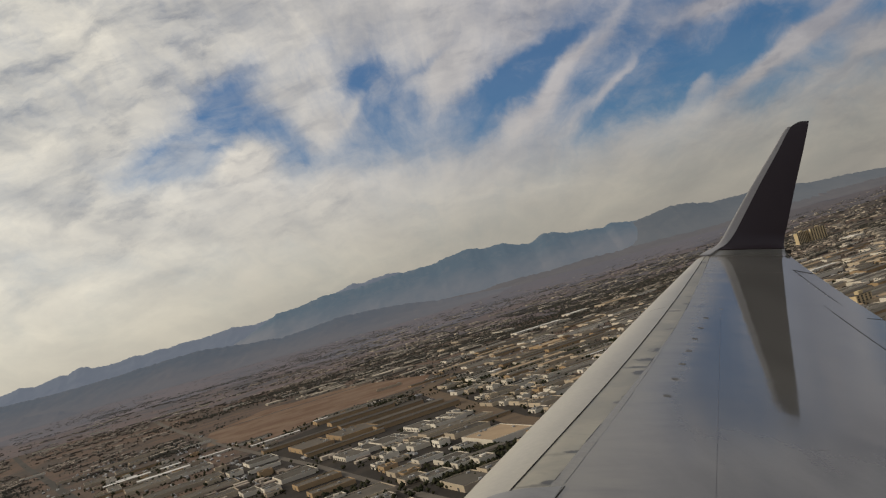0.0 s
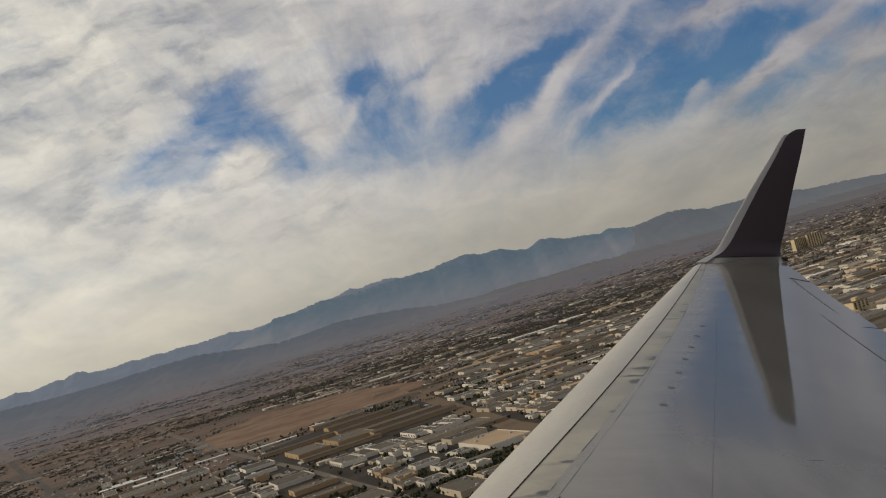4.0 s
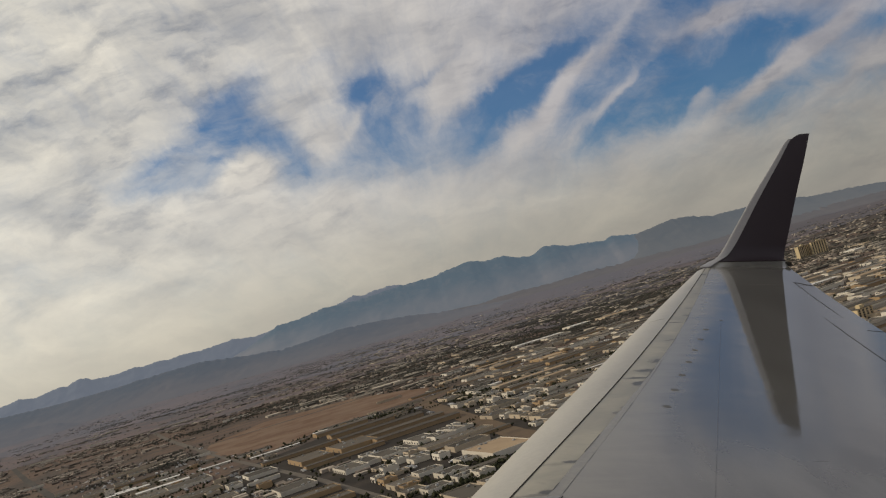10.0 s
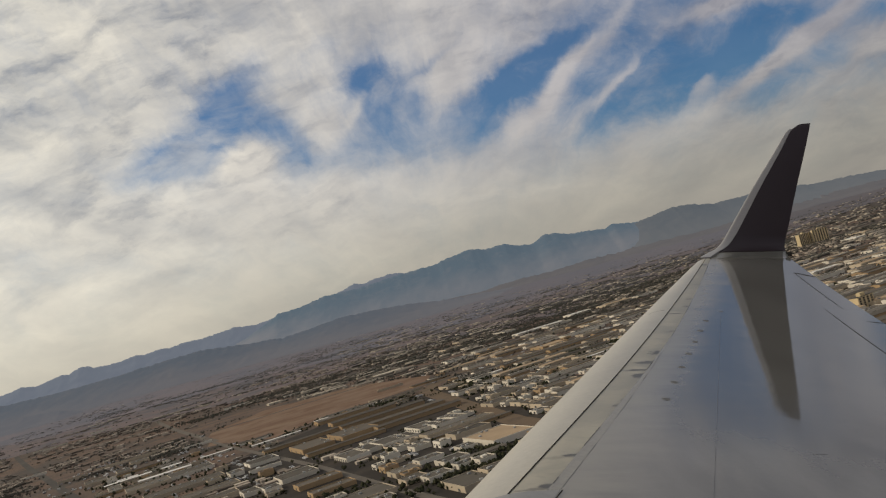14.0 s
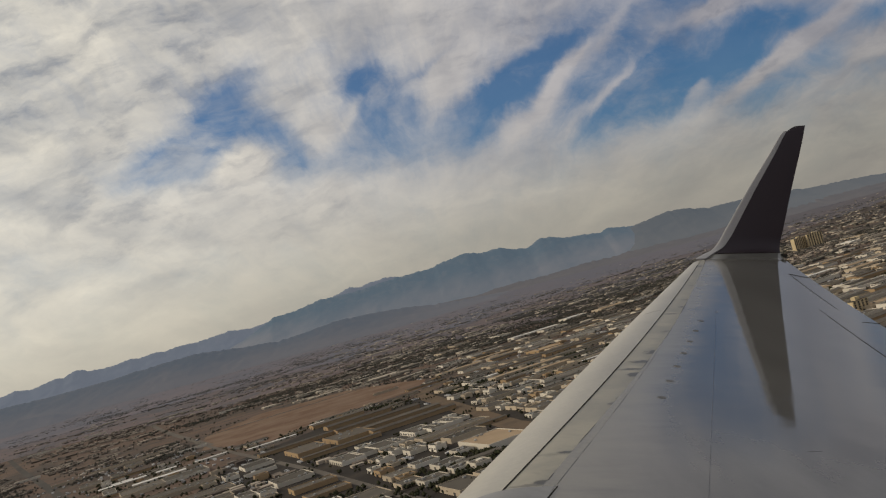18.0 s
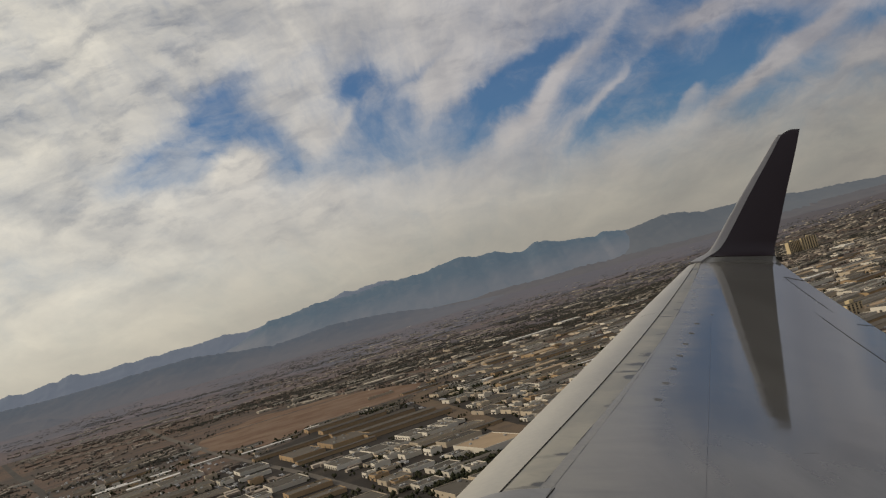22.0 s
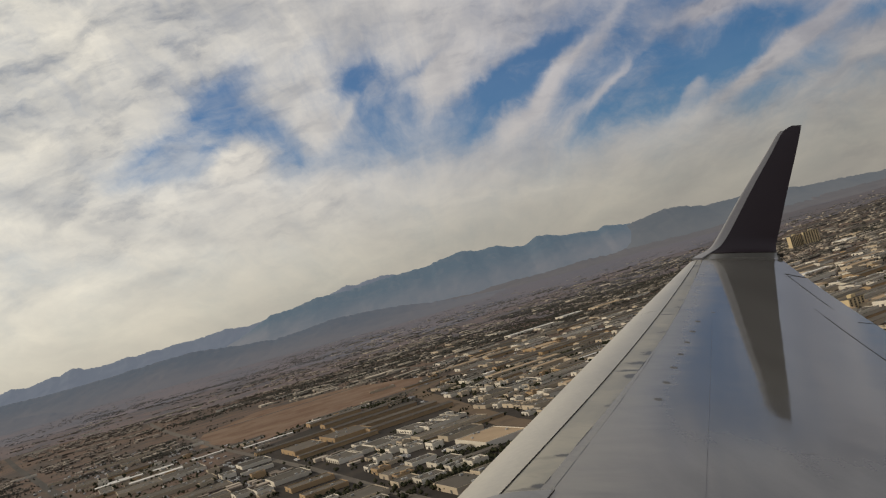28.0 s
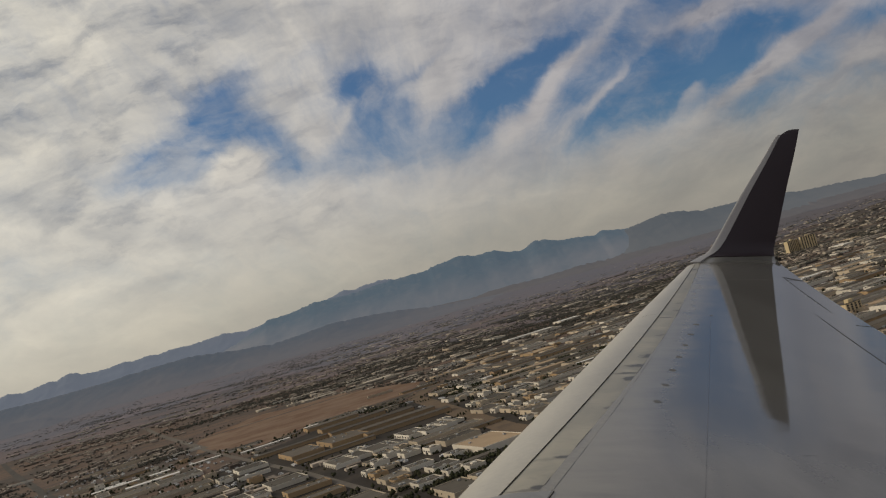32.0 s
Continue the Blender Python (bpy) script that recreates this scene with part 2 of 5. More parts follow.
def material(name, build, rough=0.8, metal=0.0, bump=0.0, deep=0.02):
    """build(net) gives the base colour and, if wanted, a height for the bump."""
    mat = bpy.data.materials.new(name)
    mat.use_nodes = True
    net = Net(mat.node_tree)
    bsdf = mat.node_tree.nodes["Principled BSDF"]
    bsdf.inputs["Roughness"].default_value, bsdf.inputs["Metallic"].default_value = rough, metal
    bsdf.inputs["Specular IOR Level"].default_value = 0.08 if rough >= 0.8 else 0.5      # dusty surfaces have no sheen
    got = build(net)
    colour, relief = got if isinstance(got, tuple) and isinstance(got[0], bpy.types.NodeSocket) else (got, None)
    net.put(bsdf.inputs["Base Color"], colour if isinstance(colour, bpy.types.NodeSocket) else (*colour, 1))
    if relief is not None and bump:
        n = net.node("ShaderNodeBump", Strength=bump, Distance=deep)
        net.put(n.inputs["Height"], relief)
        net.put(bsdf.inputs["Normal"], n.outputs[0])
    return mat


def where(net):
    return net.node("ShaderNodeTexCoord").outputs["Object"]


def worn(base, dirt, scale, amount=0.6, fine=9.0):
    def build(net):
        p = where(net)
        big = net.step(net.noise(p, scale, 5, 0.6), 0.42, 0.72, 0.0, amount)
        small = net.noise(p, scale * fine, 3, 0.6)
        c = net.mix(big, base, dirt)
        return net.v("MULTIPLY", c, net.xyz(*[net.m("ADD", 0.82, net.m("MULTIPLY", small, 0.36))] * 3)), small
    return build


def varied(base, other, scale, dirt=0.35, lean=1.0):
    """Colour that differs from piece to piece, with stains."""
    def build(net):
        rnd = net.node("ShaderNodeNewGeometry").outputs["Random Per Island"]
        obj = net.node("ShaderNodeObjectInfo").outputs["Random"]
        pick = net.m("FRACT", net.m("ADD", rnd, obj))
        c = net.mix(net.m("POWER", pick, lean), base, other)
        spot = net.noise(net.node("ShaderNodeNewGeometry").outputs["Position"], scale, 4, 0.6)
        k = net.m("ADD", 1.0 - dirt * 0.5, net.m("MULTIPLY", net.m("SUBTRACT", spot, 0.35), dirt))
        return net.v("MULTIPLY", c, net.xyz(k, k, k)), spot
    return build


def desert(net):
    p = net.node("ShaderNodeNewGeometry").outputs["Position"]
    big = net.noise(p, 0.0035, 5, 0.6, 0.4)
    mid = net.noise(p, 0.02, 5, 0.65)
    fine = net.noise(p, 0.15, 4, 0.7)
    c = net.mix(net.step(big, 0.4, 0.62), (0.128, 0.090, 0.072), (0.075, 0.064, 0.058))
    c = net.mix(net.step(mid, 0.45, 0.68, 0.0, 0.7), c, (0.146, 0.099, 0.071))
    c = net.mix(net.step(fine, 0.50, 0.66, 0.0, 0.6), c, (0.042, 0.040, 0.029))
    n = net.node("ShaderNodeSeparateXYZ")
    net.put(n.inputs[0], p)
    # greyer base colour up the far floor: haze put into the colour
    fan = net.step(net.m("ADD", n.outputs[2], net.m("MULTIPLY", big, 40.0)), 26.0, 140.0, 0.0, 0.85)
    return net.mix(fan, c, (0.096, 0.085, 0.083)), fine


MAT = {}
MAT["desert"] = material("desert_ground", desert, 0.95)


def bare_field(net):
    p = net.node("ShaderNodeNewGeometry").outputs["Position"]
    along = net.v("DOT_PRODUCT", p, (0.907, 0.42, 0))
    across = net.v("DOT_PRODUCT", p, (0.42, -0.907, 0))
    bands = net.noise(net.xyz(net.m("MULTIPLY", along, 0.22), across), 0.016, 5, 0.62, 0.3)
    spots = net.noise(p, 0.012, 5, 0.65)
    ruts = net.noise(net.xyz(net.m("MULTIPLY", along, 0.08), across), 0.12, 4, 0.6)
    c = net.mix(net.step(bands, 0.28, 0.74), (0.150, 0.098, 0.071), (0.210, 0.150, 0.106))
    c = net.mix(net.step(spots, 0.42, 0.62, 0.0, 0.8), c, (0.128, 0.076, 0.050))
    return net.mix(net.step(ruts, 0.54, 0.70, 0.0, 0.3), c, (0.100, 0.072, 0.050)), ruts


MAT["field"] = material("bare_field", bare_field, 0.95)
MAT["asphalt"] = material("asphalt", worn((0.06, 0.056, 0.052), (0.10, 0.09, 0.078), 0.01), 0.9)
MAT["concrete"] = material("concrete_paving", worn((0.13, 0.115, 0.098), (0.085, 0.075, 0.066), 0.01), 0.9)
MAT["lots"] = material("paved_yard", worn((0.034, 0.030, 0.027), (0.070, 0.057, 0.045), 0.02), 0.9)
MAT["ballast"] = material("rail_ballast", worn((0.135, 0.100, 0.070), (0.075, 0.060, 0.048), 0.03), 0.95)
MAT["white_wall"] = material("white_stucco", varied((0.76, 0.71, 0.61), (0.58, 0.53, 0.44), 0.3, 0.3), 0.85)
MAT["cream_wall"] = material("cream_stucco", varied((0.56, 0.47, 0.35), (0.42, 0.355, 0.27), 0.3, 0.3), 0.85)
MAT["ochre_wall"] = material("ochre_stucco", varied((0.43, 0.305, 0.175), (0.34, 0.245, 0.15), 0.3, 0.3), 0.85)
MAT["grey_roof"] = material("grey_felt_roof", varied((0.168, 0.150, 0.126), (0.082, 0.074, 0.064), 0.05, 0.55), 0.9)
MAT["brown_roof"] = material("brown_felt_roof", varied((0.158, 0.138, 0.114), (0.104, 0.092, 0.079), 0.05, 0.5), 0.9)
MAT["tan_roof"] = material("tan_felt_roof", varied((0.42, 0.31, 0.20), (0.38, 0.29, 0.2), 0.05, 0.4), 0.9)
MAT["white_roof"] = material("white_roof", varied((0.7, 0.68, 0.64), (0.6, 0.58, 0.55), 0.05, 0.2), 0.7)
MAT["door"] = material("dark_dock_door", varied((0.05, 0.048, 0.045), (0.09, 0.08, 0.07), 0.3), 0.6)
MAT["unit"] = material("galvanised_roof_unit", varied((0.42, 0.42, 0.41), (0.25, 0.25, 0.24), 1.0), 0.5)
MAT["town"] = material("far_buildings", varied((0.085, 0.078, 0.068), (0.60, 0.53, 0.43), 0.02, 0.4, 1.7), 0.9)
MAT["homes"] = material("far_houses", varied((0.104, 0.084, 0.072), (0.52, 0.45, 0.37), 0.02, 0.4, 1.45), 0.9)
# farthest houses: muted base colours with the haze put in
MAT["suburb"] = material("hazed_suburb", varied((0.11, 0.105, 0.102), (0.30, 0.275, 0.25), 0.02, 0.4), 0.95)
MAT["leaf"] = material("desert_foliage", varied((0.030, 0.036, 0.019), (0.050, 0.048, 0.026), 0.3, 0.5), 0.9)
MAT["bark"] = material("bark", worn((0.10, 0.07, 0.05), (0.06, 0.045, 0.035), 2.0), 0.95)
MAT["car"] = material("car_paint", varied((0.05, 0.05, 0.06), (0.75, 0.74, 0.72), 2.0, 0.1), 0.3)


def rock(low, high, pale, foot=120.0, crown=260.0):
    """Bare slopes with gullies; haze put into the colour, dark crags above, paler below."""
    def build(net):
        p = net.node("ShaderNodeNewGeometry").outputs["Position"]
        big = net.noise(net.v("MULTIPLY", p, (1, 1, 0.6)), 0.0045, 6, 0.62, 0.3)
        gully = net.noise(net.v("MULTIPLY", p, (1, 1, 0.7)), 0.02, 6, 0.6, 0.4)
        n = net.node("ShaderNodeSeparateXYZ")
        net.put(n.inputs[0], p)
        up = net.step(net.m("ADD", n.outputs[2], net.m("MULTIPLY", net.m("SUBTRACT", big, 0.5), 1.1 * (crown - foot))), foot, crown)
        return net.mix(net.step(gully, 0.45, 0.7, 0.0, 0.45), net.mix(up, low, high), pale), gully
    return build


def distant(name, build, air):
    """A backdrop whose even glow paints in the haze of miles of bright air."""
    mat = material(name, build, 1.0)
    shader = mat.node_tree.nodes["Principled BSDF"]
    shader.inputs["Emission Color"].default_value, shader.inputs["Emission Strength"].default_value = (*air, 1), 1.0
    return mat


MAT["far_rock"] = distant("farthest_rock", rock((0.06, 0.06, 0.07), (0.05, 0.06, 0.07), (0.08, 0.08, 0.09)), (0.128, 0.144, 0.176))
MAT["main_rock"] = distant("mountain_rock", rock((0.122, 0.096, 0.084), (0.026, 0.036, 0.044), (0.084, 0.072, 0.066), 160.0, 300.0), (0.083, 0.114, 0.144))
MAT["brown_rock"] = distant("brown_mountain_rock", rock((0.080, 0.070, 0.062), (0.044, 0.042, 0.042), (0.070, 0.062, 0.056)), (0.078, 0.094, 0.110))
MAT["fan_rock"] = distant("hazed_fan_earth", rock((0.094, 0.080, 0.072), (0.074, 0.065, 0.061), (0.086, 0.072, 0.065), 100.0, 175.0), (0.053, 0.060, 0.072))
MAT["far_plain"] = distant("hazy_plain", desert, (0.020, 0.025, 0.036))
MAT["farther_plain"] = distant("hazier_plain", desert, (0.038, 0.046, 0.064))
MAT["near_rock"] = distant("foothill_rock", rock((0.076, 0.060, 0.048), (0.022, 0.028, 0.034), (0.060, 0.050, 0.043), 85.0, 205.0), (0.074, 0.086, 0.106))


def wing_paint(net):
    p = where(net)
    big = net.noise(net.v("MULTIPLY", p, (2.5, 0.5, 1)), 0.8, 5, 0.6)
    run = net.noise(net.v("MULTIPLY", p, (0.5, 4.0, 1)), 1.4, 5, 0.6)      # grime drawn aft by the wind
    fine = net.noise(p, 40, 3, 0.6)
    c = net.mix(net.step(big, 0.35, 0.7), (0.136, 0.133, 0.121), (0.108, 0.105, 0.094))
    c = net.mix(net.step(run, 0.55, 0.8, 0.0, 0.35), c, (0.074, 0.068, 0.062))
    k = net.m("ADD", 0.94, net.m("MULTIPLY", fine, 0.12))
    wave = net.noise(net.v("MULTIPLY", p, (1.0, 0.8, 1)), 2.2, 2, 0.4)
    return net.v("MULTIPLY", c, net.xyz(k, k, k)), wave


def behind_step(net, p):
    """Metres aft of the step behind the slat, and the place along the span."""
    n = net.node("ShaderNodeSeparateXYZ")
    net.put(n.inputs[0], p)
    x, y = n.outputs[0], n.outputs[1]
    return net.m("SUBTRACT", x, net.m("ADD", -1.379, net.m("MULTIPLY", y, net.m("SUBTRACT", 0.4105, net.m("MULTIPLY", y, 0.0013))))), y


# soot where air leaks past the panel's rear edge: span, metres ahead of the edge, length, width, weight
SOOT = ((5.747, 0.02, 0.080, 0.028, 1.4), (5.70, 0.16, 0.22, 0.040, 0.45), (5.143, 0.02, 0.080, 0.040, 1.3), (5.09, 0.15, 0.14, 0.030, 0.6), (5.36, 0.05, 0.16, 0.06, 0.35),
        (7.03, 0.00, 0.045, 0.060, 0.8), (7.22, -0.01, 0.030, 0.05, 0.8), (8.08, 0.00, 0.065, 0.075, 1.8), (8.30, 0.05, 0.16, 0.045, 1.1), (8.62, 0.03, 0.11, 0.07, 1.3), (9.06, 0.00, 0.05, 0.09, 1.6),
        (10.15, -0.02, 0.05, 0.07, 0.7), (11.25, 0.05, 0.13, 0.04, 0.9), (11.72, -0.01, 0.04, 0.07, 0.9), (12.25, -0.01, 0.05, 0.07, 0.7), (13.4, 0.0, 0.08, 0.06, 0.5), (15.2, 0.0, 0.07, 0.08, 0.9))


def sealed_panel(net):
    # yellowed sealant that fades into the paint aft, with single soot smudges along its rear edge
    p = where(net)
    back, y = behind_step(net, p)
    back = net.m("ADD", back, 0.04)
    blot = net.noise(net.v("MULTIPLY", p, (1.0, 1.4, 1)), 1.1, 5, 0.6, 0.6)
    fine = net.noise(net.v("MULTIPLY", p, (1.0, 2.0, 1)), 9.0, 4, 0.65)
    c = net.mix(net.step(blot, 0.35, 0.65), (0.400, 0.362, 0.270), (0.300, 0.275, 0.212))
    c = net.mix(net.step(fine, 0.5, 0.75, 0.0, 0.30), c, (0.215, 0.200, 0.165))
    c = net.mix(net.step(net.m("ADD", back, net.m("MULTIPLY", net.m("SUBTRACT", blot, 0.5), 0.3)), -0.10, 0.02, 0.0, 0.5), c, (0.225, 0.212, 0.172))
    ragged_y = net.m("ADD", y, net.m("MULTIPLY", net.m("SUBTRACT", fine, 0.5), 0.10))
    ragged_b = net.m("ADD", back, net.m("MULTIPLY", net.m("SUBTRACT", net.noise(p, 14.0, 3, 0.6), 0.5), 0.22))
    total = 0.0
    for y0, ahead, long, wide, weight in SOOT:
        a = net.m("DIVIDE", net.m("ADD", ragged_b, ahead), long)
        b = net.m("DIVIDE", net.m("SUBTRACT", ragged_y, net.m("ADD", y0, net.m("MULTIPLY", back, 0.12))), wide)
        q = net.m("ADD", net.m("MULTIPLY", a, a), net.m("MULTIPLY", b, b))
        total = net.m("ADD", total, net.m("MULTIPLY", net.m("EXPONENT", net.m("MULTIPLY", q, -1.0)), weight))
    return net.mix(net.step(total, 0.10, 0.95, 0.0, 0.92), c, (0.032, 0.031, 0.026)), blot


def weathered_skin(net):
    # the gloss is dulled by dirt that the air drags aft from the step
    p = where(net)
    back, y = behind_step(net, p)
    drag = net.noise(net.v("MULTIPLY", p, (0.8, 2.2, 1)), 1.6, 5, 0.6, 0.4)
    film = net.step(net.m("ADD", back, net.m("MULTIPLY", net.m("SUBTRACT", drag, 0.5), 0.6)), -0.05, 0.60, 0.9, 0.0)
    paint, wave = wing_paint(net)
    smear = net.noise(net.v("MULTIPLY", p, (0.5, 1.4, 1)), 1.2, 5, 0.6, 0.5)
    rough = net.m("ADD", net.m("ADD", 0.045, net.m("MULTIPLY", film, 0.2)), net.step(smear, 0.45, 0.75, 0.0, 0.05))
    net.put(net.tree.nodes["Principled BSDF"].inputs["Roughness"], rough)
    return net.mix(film, paint, (0.255, 0.238, 0.198)), wave


MAT["wing"] = material("glossy_grey_wing_paint", weathered_skin, 0.055, 0.0, 0.10, 0.012)
MAT["wing"].node_tree.nodes["Principled BSDF"].inputs["IOR"].default_value = 1.64
MAT["slat"] = material("bare_metal_slat", worn((0.410, 0.380, 0.312), (0.325, 0.302, 0.250), 0.8, 0.7, 30), 0.3)
MAT["sealed"] = material("weathered_panel", sealed_panel, 0.34)
MAT["ledge"] = material("dull_ledge_metal", worn((0.258, 0.242, 0.204), (0.225, 0.212, 0.182), 2.0, 0.7, 12), 0.26)
MAT["edge_panel"] = material("pale_grey_edge_paint", worn((0.225, 0.220, 0.208), (0.195, 0.190, 0.178), 1.2, 0.6, 20), 0.28)
MAT["seam"] = material("dark_gap", worn((0.025, 0.024, 0.023), (0.05, 0.045, 0.04), 3.0), 0.9)
MAT["mark"] = material("dull_fastener", worn((0.105, 0.104, 0.104), (0.125, 0.122, 0.12), 20.0), 0.7)
MAT["winglet"] = material("aubergine_paint", worn((0.017, 0.007, 0.012), (0.024, 0.012, 0.016), 1.2, 0.5, 20), 0.5)
MAT["edge"] = material("polished_leading_edge", worn((0.34, 0.33, 0.33), (0.27, 0.26, 0.26), 1.5, 0.6, 25), 0.4, 0.15)

# ---------------------------------------------------------------- mesh helpers


def mesh_of(name, verts, faces, mat, smooth=False):
    me = bpy.data.meshes.new(name)
    me.from_pydata([tuple(v) for v in verts], [], faces)
    me.materials.append(MAT[mat])
    if smooth:
        me.shade_smooth()
        if len(verts) < 8000:
            me.set_sharp_from_angle(angle=radians(35))
    me.update()
    return me


def part(name, me, parent, label="", at=None):
    ob = new(name, me)
    ob.parent = parent
    if at is not None:
        ob.matrix_basis = at
    return tagged(ob, label)


QUADS = ((0, 3, 2, 1), (4, 5, 6, 7), (0, 1, 5, 4), (1, 2, 6, 5), (2, 3, 7, 6), (3, 0, 4, 7))


def box_data(x0, x1, y0, y1, z0, z1):
    return [(x0, y0, z0), (x1, y0, z0), (x1, y1, z0), (x0, y1, z0), (x0, y0, z1), (x1, y0, z1), (x1, y1, z1), (x0, y1, z1)]


def boxes(rows):
    verts, faces = [], []
    for row in rows:
        n = len(verts)
        verts += box_data(*row)
        faces += [tuple(n + i for i in q) for q in QUADS]
    return verts, faces


def lofted(rings, closed=True, caps=True):
    n = len(rings[0])
    verts = [p for ring in rings for p in ring]
    faces = []
    for i in range(len(rings) - 1):
        for j in range(n if closed else n - 1):
            k = (j + 1) % n
            faces.append((i * n + j, i * n + k, (i + 1) * n + k, (i + 1) * n + j))
    if caps:
        faces += [tuple(reversed(range(n))), tuple((len(rings) - 1) * n + j for j in range(n))]
    return verts, faces


# ---------------------------------------------------------------- the wing


def deck(y):
    """Height of the wing's upper skin below the eye, bent up towards the tip."""
    return -1.61 + 0.02 * y + 0.0045 * y * y - 0.007 * math.tanh((y - 6.8) / 1.4)


def nose(y):
    return -1.649 + 0.3001 * y + 0.00585 * y * y


def tail(y):
    return 3.25 + 0.2158 * y - 0.0016 * y * y


def skin(x, y, drop=0.0):
    """A point of the upper skin: flat over the box, rounded down at the nose and thinning aft."""
    chord = tail(y) - nose(y)
    c = (x - nose(y)) / chord
    z = deck(y)
    if c < 0.12:
        z -= 0.036 * chord * (1 - c / 0.12) ** 2.2
    if c > 0.6:
        z -= 0.05 * chord * (c - 0.6) ** 2
    return (x, y, z - drop)


def plate(first, last, y0, y1, thick=0.02, rows=24, cols=10, lift=0.0):
    """A curved panel of the upper skin between two lines along the span."""
    top, low = [], []
    for i in range(rows + 1):
        y = y0 + (y1 - y0) * i / rows
        a, b = first(y), last(y)
        xs = [a + (b - a) * j / cols for j in range(cols + 1)]
        top.append([skin(x, y, -lift) for x in xs] + [skin(x, y, thick - lift) for x in reversed(xs)])
    return lofted(top)


def line_strip(points, wide, lift=0.003):
    """A thin strip on the skin along points (x, y)."""
    verts, faces = [], []
    for i, (x, y) in enumerate(points):
        verts += [skin(x - wide / 2, y, -lift), skin(x + wide / 2, y, -lift), skin(x + wide / 2, y, 0.004), skin(x - wide / 2, y, 0.004)]
        if i:
            n = 4 * i
            faces += [(n - 4, n, n + 1, n - 3), (n - 3, n + 1, n + 2, n - 2), (n - 1, n - 2, n + 2, n + 3), (n - 4, n - 1, n + 3, n)]
    n = len(verts)
    faces += [(0, 1, 2, 3), (n - 4, n - 1, n - 2, n - 3)]
    return verts, faces


wing = tagged(new("aircraft_wing"), "glossy grey aircraft wing with swept edge and dark upturned winglet", "aircraft wing")
wing.matrix_world = CABIN
GAP = 0.012
TIP = 15.85


def seam_x(y):
    return -1.628 + 0.3944 * y + 0.0004 * y * y


def step_x(y):
    return -1.379 + 0.4105 * y - 0.00094 * y * y - 0.00002 * y ** 3


def ledge_x(y):
    return step_x(y) - 0.075 * min(1.0, max(0.02, (10.5 - y) / 4.5))


def rear_x(y):
    return tail(y) - (0.27 if y > 11.6 else 0.52)


def nose_ring(y):
    a, b, ch = nose(y), seam_x(y), tail(y) - nose(y)
    up = [skin(a + (b - a) * (j / 9) ** 1.6, y) for j in range(10)]
    low = []
    z0 = up[0][2]
    for j in range(1, 8):
        q = j / 7
        low.append((a - 0.012 * math.sin(math.pi * min(1, q * 2)) + (b - a) * q ** 2, y, z0 - 0.035 * ch * math.sin(q * math.pi / 2)))
    return up[::-1] + low


rings = [nose_ring(1.6 + (TIP - 1.6) * i / 40) for i in range(41)]
part("leading_edge_slat", mesh_of("leading_edge_slat", *lofted(rings), "slat", True), wing, "dull bare metal slat along the leading edge")
part("sealed_panel", mesh_of("sealed_panel", *plate(lambda y: seam_x(y) + GAP, lambda y: ledge_x(y) - 0.0005, 1.6, TIP, rows=40, cols=5), "sealed", True), wing, "yellowed panel with dark soot streaks")
part("ledge_strip", mesh_of("ledge_strip", *plate(ledge_x, step_x, 1.6, 15.4, rows=40, cols=3, lift=0.0005), "ledge", True), wing, "narrow dull metal strip behind the yellowed panel")
verts, faces = plate(lambda y: nose(y) - 0.004, lambda y: step_x(y) + 0.012, 3.0, 5.03, thick=0.004, rows=10, cols=14, lift=0.004)
verts = [(x, y + (0.17 * (x - 0.45) if y > 4.9 else 0.0), z) for x, y, z in verts]
part("inboard_edge_panel", mesh_of("inboard_edge_panel", verts, faces, "edge_panel", True), wing, "pale grey panel where the slat ends")
part("wing_box_skin", mesh_of("wing_box_skin", *plate(lambda y: step_x(y) + 0.0003, lambda y: tail(y) - 0.52, 1.6, 11.604, rows=50, cols=24), "wing", True), wing, "glossy grey upper skin that mirrors the winglet")
part("outer_box_skin", mesh_of("outer_box_skin", *plate(lambda y: step_x(y) + 0.0003, lambda y: tail(y) - 0.27, 11.606, 14.235, rows=14, cols=24), "wing", True), wing)
part("wing_tip_skin", mesh_of("wing_tip_skin", *plate(lambda y: step_x(y) + 0.004, tail, 14.24, TIP, rows=8, cols=24), "wing", True), wing)
part("aileron", mesh_of("aileron", *plate(lambda y: tail(y) - 0.262, tail, 11.606, 14.22, rows=14, cols=6), "wing", True), wing, "grey aileron with a dark hinge gap")
part("outboard_flap", mesh_of("outboard_flap", *plate(lambda y: tail(y) - 0.512, tail, 1.6, 11.604, rows=24, cols=6), "wing", True), wing, "grey flap behind a dark gap")
# closed lower hull
hull = []
for i in range(33):
    y = 1.6 + (TIP - 1.6) * i / 32
    a, b, ch = nose(y) + 0.03, tail(y) - 0.02, tail(y) - nose(y)
    ring = [(skin(x, y, 0.025)) for x in [a + 0.06 + (b - a - 0.06) * j / 8 for j in range(9)]]
    ring += [(b + (a - b) * j / 8, y, deck(y) - 0.03 - 0.05 * ch * (1 - ((b + (a - b) * j / 8 - a) / (b - a))) ** 0.6 * min(1, j / 2)) for j in range(1, 9)]
    hull.append(ring)
part("lower_skin", mesh_of("lower_skin", *lofted(hull), "seam", True), wing, "dark structure beneath the upper panels")


def seam(points, wide, label="dark gap between panels", mat="seam", lift=0.003):
    part("panel_gap", mesh_of("panel_gap", *line_strip(points, wide, lift), mat), wing, label)


